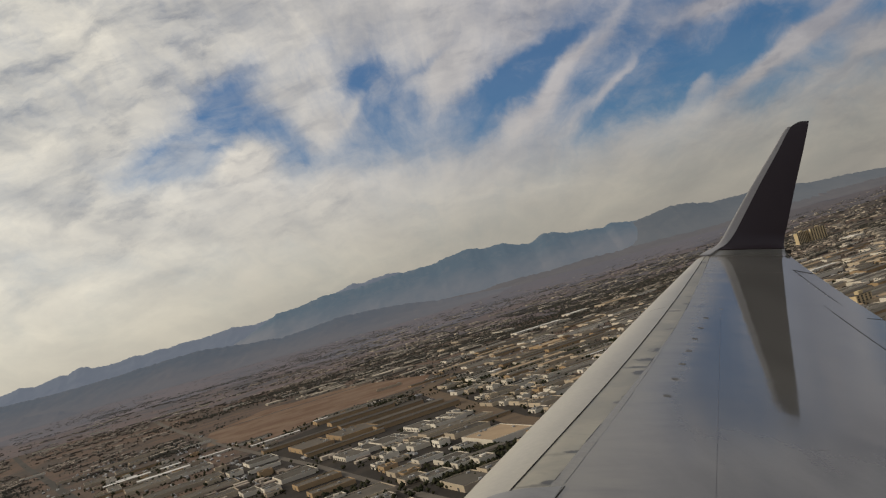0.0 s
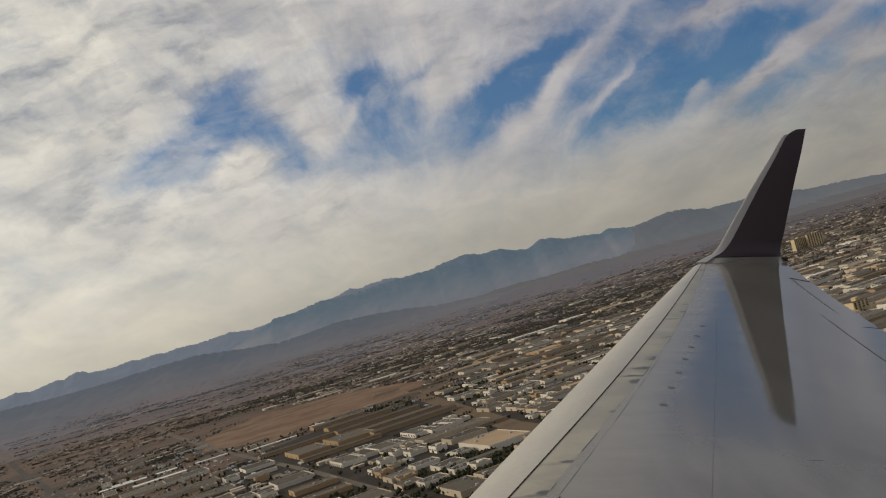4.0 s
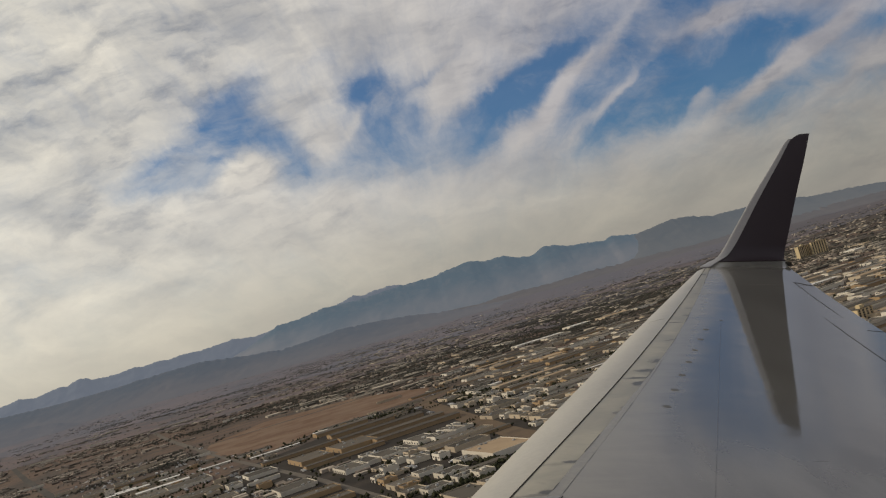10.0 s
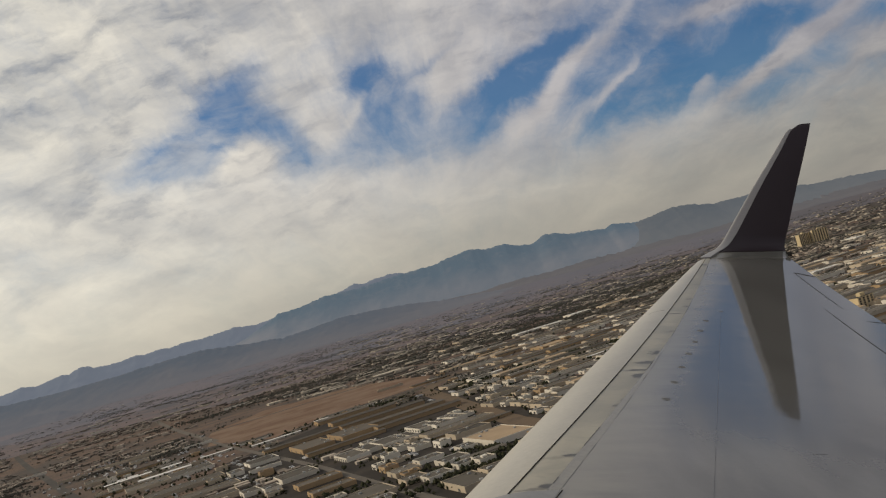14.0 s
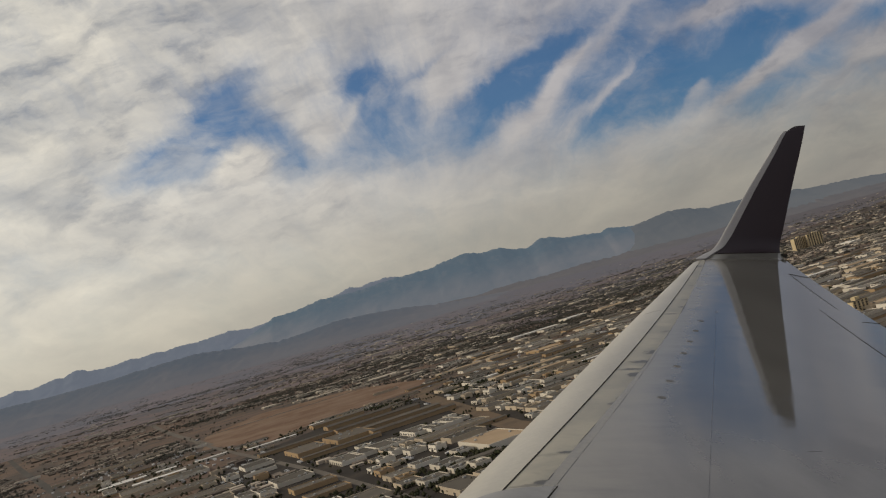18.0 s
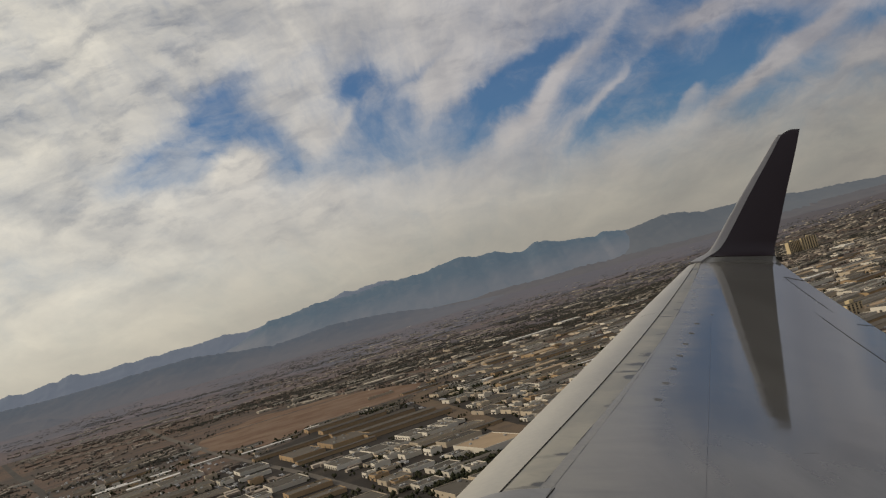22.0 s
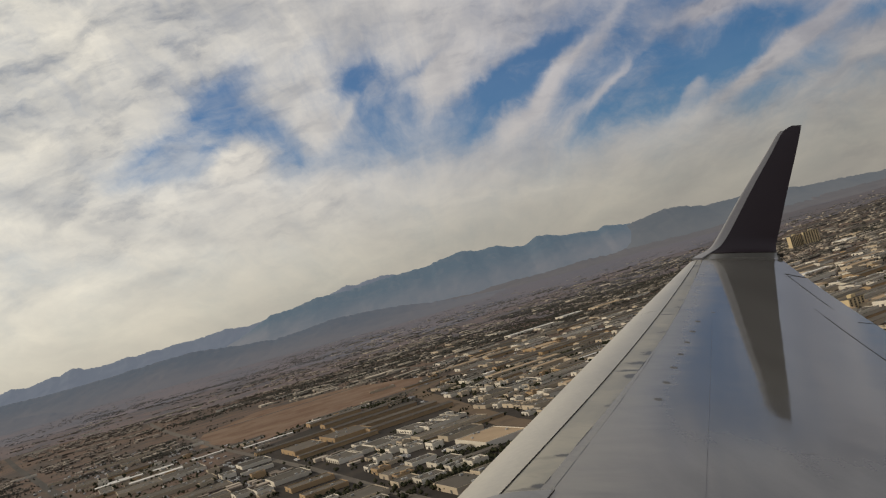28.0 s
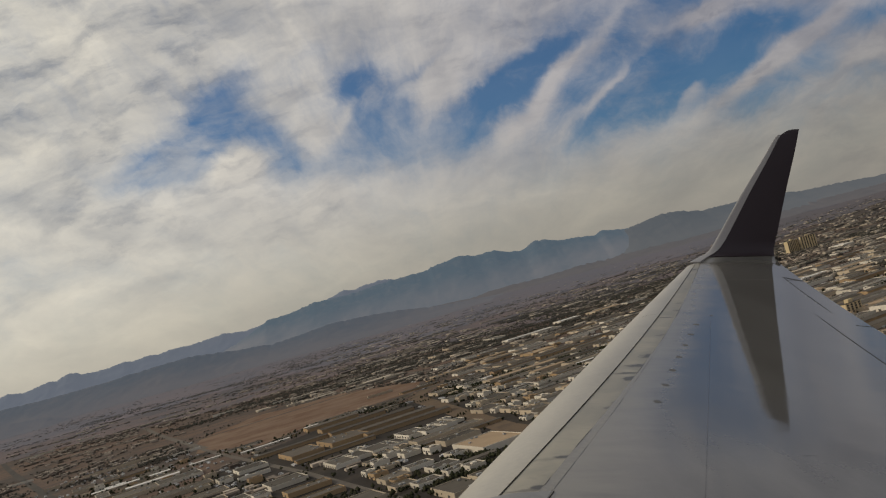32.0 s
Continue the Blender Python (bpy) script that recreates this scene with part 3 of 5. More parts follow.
seam([(seam_x(y) + 0.006, y) for y in np.linspace(1.8, 15.3, 40)], 0.011)
for first_y, last_y in ((5.12, 5.62), (5.74, 5.98), (6.75, 7.35), (7.9, 8.15), (8.35, 9.0), (9.8, 10.3)):
    seam([(step_x(y), y) for y in np.linspace(first_y, last_y, 8)], 0.004, "faint broken joint behind the slat", "mark", 0.001)
seam([(-0.067 + 0.3212 * y, y) for y in np.linspace(3.5, 5.9, 10)], 0.0014, "thin spanwise joint", "seam", 0.001)
seam([(-0.067 + 0.3212 * y, y) for y in np.linspace(5.9, 11.0, 16)], 0.0016, "faint joint", "mark", 0.001)
seam([(rear_x(y) + 0.004, y) for y in np.linspace(11.9, 14.45, 16)], 0.006)
seam([(rear_x(y) + 0.004, y) for y in np.linspace(6.0, 11.2, 16)], 0.006)
seam([(5.965 - 0.19 * q, 14.18 + 0.29 * q) for q in np.linspace(0.0, 1, 8)], 0.045, "dark wedge at the end of the aileron")
seam([(tail(10.75) - 0.16 * q, 10.75 + 0.06 * q) for q in np.linspace(0.02, 1, 6)], 0.04)
seam([(2.42, 5.75), (2.45, 5.75)], 0.012, "short dull scuff", "mark", 0.001)
seam([(2.45, 5.75), (2.51, 5.75)], 0.005, "faint scratch", "mark", 0.001)
seam([(step_x(y) + 0.014, y) for y in np.linspace(4.3, 5.06, 8)], 0.004, "dark joint beside the end panel", "seam", 0.005)
for first_y, last_y in ((5.18, 5.3), (5.95, 6.4), (8.3, 8.7), (11.3, 11.9)):
    seam([(ledge_x(y) + 0.002, y) for y in np.linspace(first_y, last_y, 8)], 0.003, "faint joint along the ledge", "mark", 0.003)

# oval fasteners in a line behind the slat
oval = [(0.034 * math.cos(a), 0.046 * math.sin(a)) for a in np.linspace(0, 2 * math.pi, 16, endpoint=False)]
pts = [(x, y, 0.0015) for x, y in oval] + [(x, y, -0.01) for x, y in oval]
cap = mesh_of("fastener_cover", pts, [tuple(range(16))] + [(i, (i + 16), (i + 1) % 16 + 16, (i + 1) % 16) for i in range(16)], "mark")
for k in range(7):
    y = 7.23 + 0.592 * k
    x = -0.5865 + 0.2979 * y + 0.0051 * y * y
    part("fastener_cover", cap, wing, at=Matrix.Translation(skin(x, y)) @ Matrix.Rotation(math.atan(0.02 + 0.009 * y), 4, "X"))
part("fastener_cover", cap, wing, at=Matrix.Translation(skin(3.59, 11.36)) @ Matrix.Rotation(0.12, 4, "X") @ Matrix.Scale(0.6, 4))

for y in (12.35, 12.9, 13.35, 14.0):
    part("hinge_cover", cap, wing, "small dull cover along the hinge", at=Matrix.Translation(skin(rear_x(y) - 0.02, y)) @ Matrix.Rotation(0.13, 4, "X") @ Matrix.Scale(0.55, 4))
for y in (11.35,):
    seam([(nose(y) + (seam_x(y) - nose(y)) * q, y + 0.12 * q) for q in np.linspace(0.4, 0.97, 8)], 0.012, "faint joint across the slat", "ledge", 0.001)

# winglet: leading and trailing edge from the wing's end to the top
SECTIONS = (
    (4.62, 15.85, -0.16, 6.23, 15.95, -0.11),
    (4.85, 16.15, -0.08, 6.32, 16.25, -0.05),
    (5.08, 16.35, 0.01, 6.38, 16.45, 0.04),
    (5.25, 16.50, 0.17, 6.43, 16.55, 0.18),
    (5.43, 16.60, 0.43, 6.51, 16.60, 0.44),
    (5.885, 16.75, 1.16, 6.72, 16.75, 1.17),
    (6.35, 16.90, 1.85, 6.94, 16.90, 1.88),
    (6.61, 17.00, 2.24, 7.06, 17.00, 2.28),
    (6.75, 17.03, 2.35, 7.09, 17.03, 2.39),
    (6.88, 17.05, 2.41, 7.11, 17.05, 2.43),
)


def spline(rows, n):
    """Smooth sections between the given ones."""
    out, rows = [], [np.array(r) for r in rows]
    for i in range(len(rows) - 1):
        p0, p1, p2, p3 = rows[max(i - 1, 0)], rows[i], rows[i + 1], rows[min(i + 2, len(rows) - 1)]
        for j in range(n):
            t = j / n
            out.append(0.5 * (2 * p1 + (p2 - p0) * t + (2 * p0 - 5 * p1 + 4 * p2 - p3) * t * t + (3 * p1 - p0 - 3 * p2 + p3) * t ** 3))
    return out + [rows[-1]]


def foil(rows, c0, c1, lift=0.0, n=12):
    """Rings of a thin foil between two shares of the chord."""
    rings = []
    for i, r in enumerate(rows):
        le, te = Vector(r[:3]), Vector(r[3:])
        before, after = rows[max(i - 1, 0)], rows[min(i + 1, len(rows) - 1)]
        span = Vector(after[:3]) + Vector(after[3:]) - Vector(before[:3]) - Vector(before[3:])
        side = (te - le).cross(span).normalized()          # towards the cabin
        chord = (te - le).length
        near, far = [], []
        q = min(1.0, i / 30)
        a, b = c0(q) if callable(c0) else c0, c1(q) if callable(c1) else c1
        for j in range(n + 1):
            c = a + (b - a) * j / n
            th = 0.055 * chord * (math.sqrt(max(c, 0)) * 1.6 * (1 - c)) * min(1.0, 0.12 + i / 14) + 0.006
            p = le.lerp(te, c)
            near.append(tuple(p + side * (th + lift)))
            far.append(tuple(p - side * (th + lift)))
        rings.append(near + far[::-1])
    return rings


fine_rows = spline(SECTIONS, 5)
winglet = part("winglet", mesh_of("winglet", *lofted(foil(fine_rows[6:], lambda q: 0.115 + 0.055 * q, 1.0)), "winglet", True), wing, "dark aubergine painted winglet")
part("winglet_leading_edge", mesh_of("winglet_leading_edge", *lofted(foil(fine_rows[:38], 0.0, lambda q: 0.12 + 0.055 * q, 0.002)), "edge", True), winglet, "bare metal leading edge strip")
# the skin sweeps up from the wing's end into the winglet
blend, shares = [], np.linspace(0.0, 1.0, 17)
for k in range(9):
    q = k / 8
    row = fine_rows[7]
    line = []
    for c in shares:
        low_end = Vector(skin(nose(TIP - 0.02) + (tail(TIP - 0.02) - nose(TIP - 0.02)) * c, TIP - 0.02))
        top_end = Vector(row[:3]).lerp(Vector(row[3:]), c)
        p = low_end.lerp(top_end, q)
        p.z = low_end.z + (top_end.z - low_end.z) * q ** 1.5
        line.append(tuple(p))
    blend.append(line + [(x, y, z - 0.03) for x, y, z in reversed(line)])
part("winglet_root_fairing", mesh_of("winglet_root_fairing", *lofted(blend), "wing", True), wing, "glossy skin that sweeps up into the winglet")
lens = [(0.05 * math.cos(a), 0.09 * math.sin(a), z) for z in (0.0, 0.07) for a in np.linspace(0, 6.283, 12, endpoint=False)]
part("tail_light_fairing", mesh_of("tail_light_fairing", lens, [tuple(range(11, -1, -1)), tuple(range(12, 24))] + [(i, (i + 1) % 12, (i + 1) % 12 + 12, i + 12) for i in range(12)], "seam"), wing, at=Matrix.Translation((6.36, 16.2, -0.13)))

# ---------------------------------------------------------------- ground and mountains


def land(x, y):
    """The valley floor, which climbs to the foot of the mountains."""
    z = 0.0
    if y > 2400:
        z = 141 * ((y - 2400) / 2300) ** 1.6
    return z


xs, ys = np.linspace(-7000, 7000, 57), np.concatenate([np.linspace(-4900, 2400, 24), np.linspace(2450, 4960, 52)])
verts = [(x, y, land(x, y)) for y in ys for x in xs]
n = len(xs)
faces = [(j * n + i, j * n + i + 1, (j + 1) * n + i + 1, (j + 1) * n + i) for j in range(len(ys) - 1) for i in range(n - 1)]
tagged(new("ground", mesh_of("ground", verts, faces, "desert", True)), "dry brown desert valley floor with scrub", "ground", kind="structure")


def far_plain(name, first_y, spread, lift, mat, label, seed):
    """Sheet over the far floor, its glow painting in haze; ragged near margin."""
    cols, rows = np.arange(-6900, 6901, 30), 16
    verts, faces = [], []
    for x in cols:
        y0 = first_y + min(900.0, 0.6 * max(0.0, x - 300)) + spread * noise.fractal(Vector((x * 0.0011, seed, 0)), 0.8, 2.1, 5)
        for j in range(rows + 1):
            y = y0 + (4950 - y0) * (j / rows)
            verts.append((x, y, land(x, y) + lift))
    m = rows + 1
    for i in range(len(cols) - 1):
        for j in range(rows):
            faces.append((i * m + j, (i + 1) * m + j, (i + 1) * m + j + 1, i * m + j + 1))
    return tagged(new(name, mesh_of(name, verts, faces, mat, True)), label, "ground", kind="structure")


far_plain("backdrop_plain", 2950, 260, 0.9, "far_plain", "brown sheet over the far plain, haze in its glow", 41.0)
far_plain("backdrop_plain", 3500, 240, 1.8, "farther_plain", "sheet over the plain close to the mountains, more haze in its glow", 47.0)


def range_of(name, base_y, top_y, ridge, low, rough, mat, label, seed, deep, step=8):
    """A mountain range: a broken crest with spurs that run down to the valley."""
    px, ph = [r[0] for r in ridge], [r[1] for r in ridge]
    cols, rows = np.arange(px[0], px[-1] + 1, step), 22
    verts, faces = [], []
    for x in cols:
        crest = float(np.interp(x, px, ph))
        jag = rough * (0.6 * noise.fractal(Vector((x * 0.012, seed, 0)), 0.8, 2.0, 4) + 0.9 * noise.fractal(Vector((x * 0.04, seed + 7, 0)), 0.6, 2.3, 5))
        for j in range(rows + 1):
            q = j / rows
            spur = noise.fractal(Vector((x * 0.0065 + q * 0.8, q * 3.2, seed + 4)), 1.0, 2.1, 4)
            rib = 1 - 2.2 * abs(noise.noise(Vector((x * 0.014 - q * 1.7 + 0.7 * spur, q * 4.2, seed + 9))))
            out = deep * (rib + 0.8 * spur) * math.sin(math.pi * q)          # spurs stand out towards the valley
            h = low + (crest - low) * q ** 0.9 + jag * q ** 6 + 3.5 * spur * math.sin(math.pi * q)
            verts.append((x, base_y + (top_y - base_y) * q - out, h))
        verts.append((x, top_y + 50, low))
    m = rows + 2
    for i in range(len(cols) - 1):
        for j in range(m - 1):
            faces.append((i * m + j, (i + 1) * m + j, (i + 1) * m + j + 1, i * m + j + 1))
    return tagged(new(name, mesh_of(name, verts, faces, mat, True)), label, "mountains", kind="structure")


FAR = ((-5000, 250), (-3300, 262), (-2587, 270), (-2464, 285), (-2369, 272), (-2224, 294), (-2183, 287), (-2129, 308), (-2075, 306), (-2044, 285), (-1886, 281),
       (-1798, 293), (-1746, 282), (-1672, 291), (-1606, 283), (-1519, 291), (-1423, 285), (-1238, 299), (-1115, 282), (-996, 292), (-792, 312),
       (-589, 341), (-529, 360), (-478, 343), (-406, 356), (-321, 359), (-167, 327), (100, 240), (400, 150))
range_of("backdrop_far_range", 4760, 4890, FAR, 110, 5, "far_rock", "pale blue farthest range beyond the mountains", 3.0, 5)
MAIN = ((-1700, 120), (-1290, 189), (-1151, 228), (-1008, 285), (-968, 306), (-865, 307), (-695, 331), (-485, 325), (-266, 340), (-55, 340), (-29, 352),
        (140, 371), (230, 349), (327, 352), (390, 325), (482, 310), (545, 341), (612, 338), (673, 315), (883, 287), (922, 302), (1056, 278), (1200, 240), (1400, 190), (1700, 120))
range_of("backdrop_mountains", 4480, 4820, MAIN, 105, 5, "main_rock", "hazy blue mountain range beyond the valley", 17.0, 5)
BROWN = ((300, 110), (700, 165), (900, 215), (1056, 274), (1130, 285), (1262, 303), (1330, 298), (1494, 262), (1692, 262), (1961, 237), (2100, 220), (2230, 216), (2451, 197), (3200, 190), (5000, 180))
range_of("backdrop_brown_range", 4440, 4800, BROWN, 105, 5, "brown_rock", "hazy grey-brown range beside the blue mountains", 29.0, 5)
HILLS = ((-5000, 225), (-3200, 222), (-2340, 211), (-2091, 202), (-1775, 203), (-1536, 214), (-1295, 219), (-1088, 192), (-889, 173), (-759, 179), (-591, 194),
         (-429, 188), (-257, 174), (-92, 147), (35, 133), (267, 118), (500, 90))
range_of("foothills", 4060, 4400, HILLS, 70, 4, "near_rock", "long hazy purple-grey foothills before the mountains", 11.0, 6)
# low band added here; its colour and glow step the haze up to the mountains
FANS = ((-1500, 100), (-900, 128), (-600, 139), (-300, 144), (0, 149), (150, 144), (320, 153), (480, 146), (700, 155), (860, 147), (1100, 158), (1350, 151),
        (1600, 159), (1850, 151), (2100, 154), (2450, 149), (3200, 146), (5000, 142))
range_of("alluvial_fans", 4260, 4560, FANS, 80, 7, "fan_rock", "hazy brown fans at the foot of the mountains", 37.0, 8)
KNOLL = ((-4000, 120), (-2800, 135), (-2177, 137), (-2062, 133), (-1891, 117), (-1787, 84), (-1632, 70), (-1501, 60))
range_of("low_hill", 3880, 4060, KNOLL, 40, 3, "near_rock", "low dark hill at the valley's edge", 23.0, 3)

E1, E2 = Vector((0.42, -0.907, 0)), Vector((0.907, 0.42, 0))
GRID = Matrix(((E1.x, E2.x, 0, 0), (E1.y, E2.y, 0, 0), (0, 0, 1, 0), (0, 0, 0, 1)))


def ribbon(name, points, wide, mat, label, z=0.25):
    verts, faces = [], []
    fine = []
    for (x0, y0), (x1, y1) in zip(points, points[1:]):
        k = max(2, int(math.hypot(x1 - x0, y1 - y0) / 60))
        fine += [(x0 + (x1 - x0) * i / k, y0 + (y1 - y0) * i / k) for i in range(k)]
    fine.append(points[-1])
    for i, (x, y) in enumerate(fine):
        (xa, ya), (xb, yb) = fine[max(i - 1, 0)], fine[min(i + 1, len(fine) - 1)]
        d = Vector((xb - xa, yb - ya, 0)).normalized()
        s = Vector((d.y, -d.x, 0)) * wide / 2 * (1 - land(x, y) / 170)
        for q in (-1, 1):
            p = Vector((x, y, 0)) + s * q
            verts.append((p.x, p.y, land(p.x, p.y) + z))
        if i:
            n = 2 * i
            faces.append((n - 2, n, n + 1, n - 1))
    return tagged(new(name, mesh_of(name, verts, faces, mat)), label, "road", kind="structure")


def sheet(name, outline, mat, label, category, z=0.15):
    verts = [(x, y, land(x, y) + z) for x, y in outline]
    return tagged(new(name, mesh_of(name, verts, [tuple(range(len(verts)))], mat)), label, category, kind="structure")


GOLF = [(430, 690), (487, 800), (600, 960), (690, 920), (720, 840), (640, 600), (568, 497), (470, 560)]
FIELD = [(-394, 1624), (-557, 1779), (-640, 2080), (-560, 2330), (-299, 2300), (-106, 2026), (-109, 1743), (-242, 1780)]


def ragged(outline, amount, seed):
    """The outline with an uneven, trodden edge."""
    out = []
    for (x0, y0), (x1, y1) in zip(outline, outline[1:] + outline[:1]):
        for i in range(9):
            x, y = x0 + (x1 - x0) * i / 9, y0 + (y1 - y0) * i / 9
            out.append((x + amount * noise.noise(Vector((x * 0.02, y * 0.02, seed))), y + 2.2 * amount * noise.noise(Vector((x * 0.02, y * 0.02, seed + 5)))))
    return out


FIELD = ragged(FIELD, 16, 3)
sheet("field", FIELD, "field", "bare tan field of graded earth", "field")
YARD = [(-330, 700), (120, 700), (190, 1260), (-60, 1700), (-260, 1640), (-430, 1420), (-390, 1100)]
sheet("yard", YARD, "lots", "dark paved yards between the warehouses", "yard", 0.08)
SHED_YARD = [(-345, 1430), (-300, 1300), (-225, 1215), (-60, 1275), (-45, 1390), (-120, 1560), (-190, 1680), (-330, 1680)]
STREET = [(-640, 2000), (-498, 1691), (-356, 1401), (-231, 1145), (-106, 868), (-20, 690)]
RAIL = [(150, 1960), (40, 1930), (-40, 1890), (-85, 1800), (-105, 1700), (-72, 1550), (-24, 1323), (30, 1080), (72, 960), (104, 800)]
BOULEVARD = [(-2309, 4244), (-1129, 2228), (-722, 1519), (-400, 950)]
ribbon("road", STREET, 10, "concrete", "pale street between the warehouses")
ribbon("railway_cutting", RAIL, 30, "ballast", "sandy railway strip between the industrial blocks")
ribbon("boulevard", BOULEVARD, 17, "asphalt", "wide asphalt boulevard through the desert town")
ribbon("road", [(-2500, 2900), (-1000, 2230), (300, 2850), (1800, 3500)], 16, "asphalt", "asphalt cross street", 0.3)

# straight arterial roads of the town's grid, far apart
ACROSS, ALONG = 460.0, 610.0


def on_arterial(x, y, d):
    if y < 1750:
        return False
    a, b = x * E1.x + y * E1.y, x * E2.x + y * E2.y
    return abs((a + 90) % ACROSS - ACROSS / 2) < d or abs((b + 40) % ALONG - ALONG / 2) < d


for k in range(-10, 3):
    a, run = (k + 0.5) * ACROSS - 90, []
    for b in np.arange(-2600, 4200, 100):
        x, y = a * E1.x + b * E2.x, a * E1.y + b * E2.y
        if 1750 < y < 4150 and abs(x) < 0.75 * y:
            run.append((x, y))
    if len(run) > 2:
        ribbon("road", [run[0], run[-1]], 15, "asphalt", "straight grey arterial road through the town", 0.3)
for k in range(-4, 8):
    b, run = (k + 0.5) * ALONG - 40, []
    for a in np.arange(-5200, 0, 100):
        x, y = a * E1.x + b * E2.x, a * E1.y + b * E2.y
        if 1750 < y < 4150 and abs(x) < 0.75 * y:
            run.append((x, y))
    if len(run) > 2:
        ribbon("road", [run[0], run[-1]], 15, "concrete", "straight pale arterial road through the town", 0.34)

# ---------------------------------------------------------------- near warehouses

doors_mesh = mesh_of("dock_door", *boxes([(-2.0, 2.0, -0.25, 0.1, 0, 3.2)]), "door")
pane_mesh = mesh_of("window", *boxes([(-2.2, 2.2, -0.12, 0.12, 0, 1.5)]), "door")
unit_mesh = mesh_of("roof_unit", *boxes([(-1.6, 1.6, -1.2, 1.2, 0, 1.5)]), "unit")
TAKEN = {}
rng = random.Random(7)


def take(x, y, q):
    TAKEN.setdefault((int(x // 120), int(y // 120)), []).append((x, y, q))


def free(x, y, r):
    i, j = int(x // 120), int(y // 120)
    return all((x - a) ** 2 + (y - b) ** 2 > (r + q) ** 2 for u in (i - 1, i, i + 1) for v in (j - 1, j, j + 1) for a, b, q in TAKEN.get((u, v), ()))


def keep_clear(x, y, w, l):
    for q in np.linspace(-0.8, 0.8, max(2, int(max(w, l) / 11))):
        p = Vector((x, y, 0)) + (E1 * w * q if w > l else E2 * l * q)
        take(p.x, p.y, min(w, l) * 0.9)


def walls_of(w, l, high):
    return [(-w, w, -l, -l + 0.5, -0.5, high), (-w, w, l - 0.5, l, -0.5, high), (-w, -w + 0.5, -l + 0.5, l - 0.5, -0.5, high), (w - 0.5, w, -l + 0.5, l - 0.5, -0.5, high)]


WORDS = {"white": "white", "cream": "cream", "ochre": "ochre brown"}


def warehouse(x, y, wide, long, high, wall, roof, label=""):
    """A low flat-roofed building; its front, wide metres along the street, faces the low sun."""
    dock, high = wall.endswith("d"), high * 0.72
    kind = "white" if wall == "whited" else wall
    ob = tagged(new("warehouse"), label or f"low {WORDS[kind]} warehouse with a flat {roof} roof" + (" and dark dock doors" if dock else ""), "warehouse", "warehouses of the industrial quarter")
    ob.matrix_world = Matrix.Translation((x, y, land(x, y))) @ GRID
    w, l = wide / 2, long / 2
    part("wall", mesh_of("wall", *boxes(walls_of(w, l, high + 0.8)), kind + "_wall"), ob)
    part("roof", mesh_of("roof", *boxes([(-w + 0.5, w - 0.5, -l + 0.5, l - 0.5, high - 0.6, high)]), roof + "_roof"), ob)
    count = max(2, int(wide / 9)) if dock else max(1, int(wide / 26))
    for i in range(count):
        part("dock_door", doors_mesh, ob, at=Matrix.Translation((-w + wide * (i + 0.5) / count, -l, 0)))
    for i in range(max(2, int(wide * long / 900))):
        part("roof_unit", unit_mesh, ob, at=Matrix.Translation((rng.uniform(-w + 3, w - 3), rng.uniform(-l + 3, l - 3), high)) @ Matrix.Rotation(rng.choice((0, 1.57)), 4, "Z"))
    keep_clear(x, y, w, l)
    return ob


def long_shed(x, y, wide, long, high, wall, roof):
    """A long storage shed: low walls under a shallow pitched roof with eaves, and a door in its lit end."""
    ob = tagged(new("long_shed"), f"long {WORDS[wall]} storage shed with a shallow pitched {roof} roof", "shed", "sheds of the industrial quarter")
    ob.matrix_world = Matrix.Translation((x, y, land(x, y))) @ GRID
    w, l, rise, high = wide / 2, long / 2, wide * 0.07, high * 0.8
    ends = [(-w, 0.0), (w, 0.0), (w, high), (0, high + rise), (-w, high)]
    verts = [(px, -l, pz - 0.4 * (pz == 0)) for px, pz in ends] + [(px, l, pz - 0.4 * (pz == 0)) for px, pz in ends]
    part("wall", mesh_of("wall", verts, [(0, 1, 2, 3, 4), (9, 8, 7, 6, 5), (0, 5, 6, 1), (1, 6, 7, 2), (4, 9, 5, 0)], wall + "_wall"), ob)
    for side in (-1, 1):
        e, f = side * (w + 0.5), l + 0.5
        verts = [(0, -f, high + rise + 0.05), (0, f, high + rise + 0.05), (e, f, high + 0.02), (e, -f, high + 0.02), (0, -f, high + rise + 0.3), (0, f, high + rise + 0.3), (e, f, high + 0.27), (e, -f, high + 0.27)]
        part("roof_slope", mesh_of("roof_slope", verts, QUADS, roof + "_roof"), ob)
    part("door", doors_mesh, ob, at=Matrix.Translation((0, -l, 0)))
    keep_clear(x, y, w, l)
    return ob


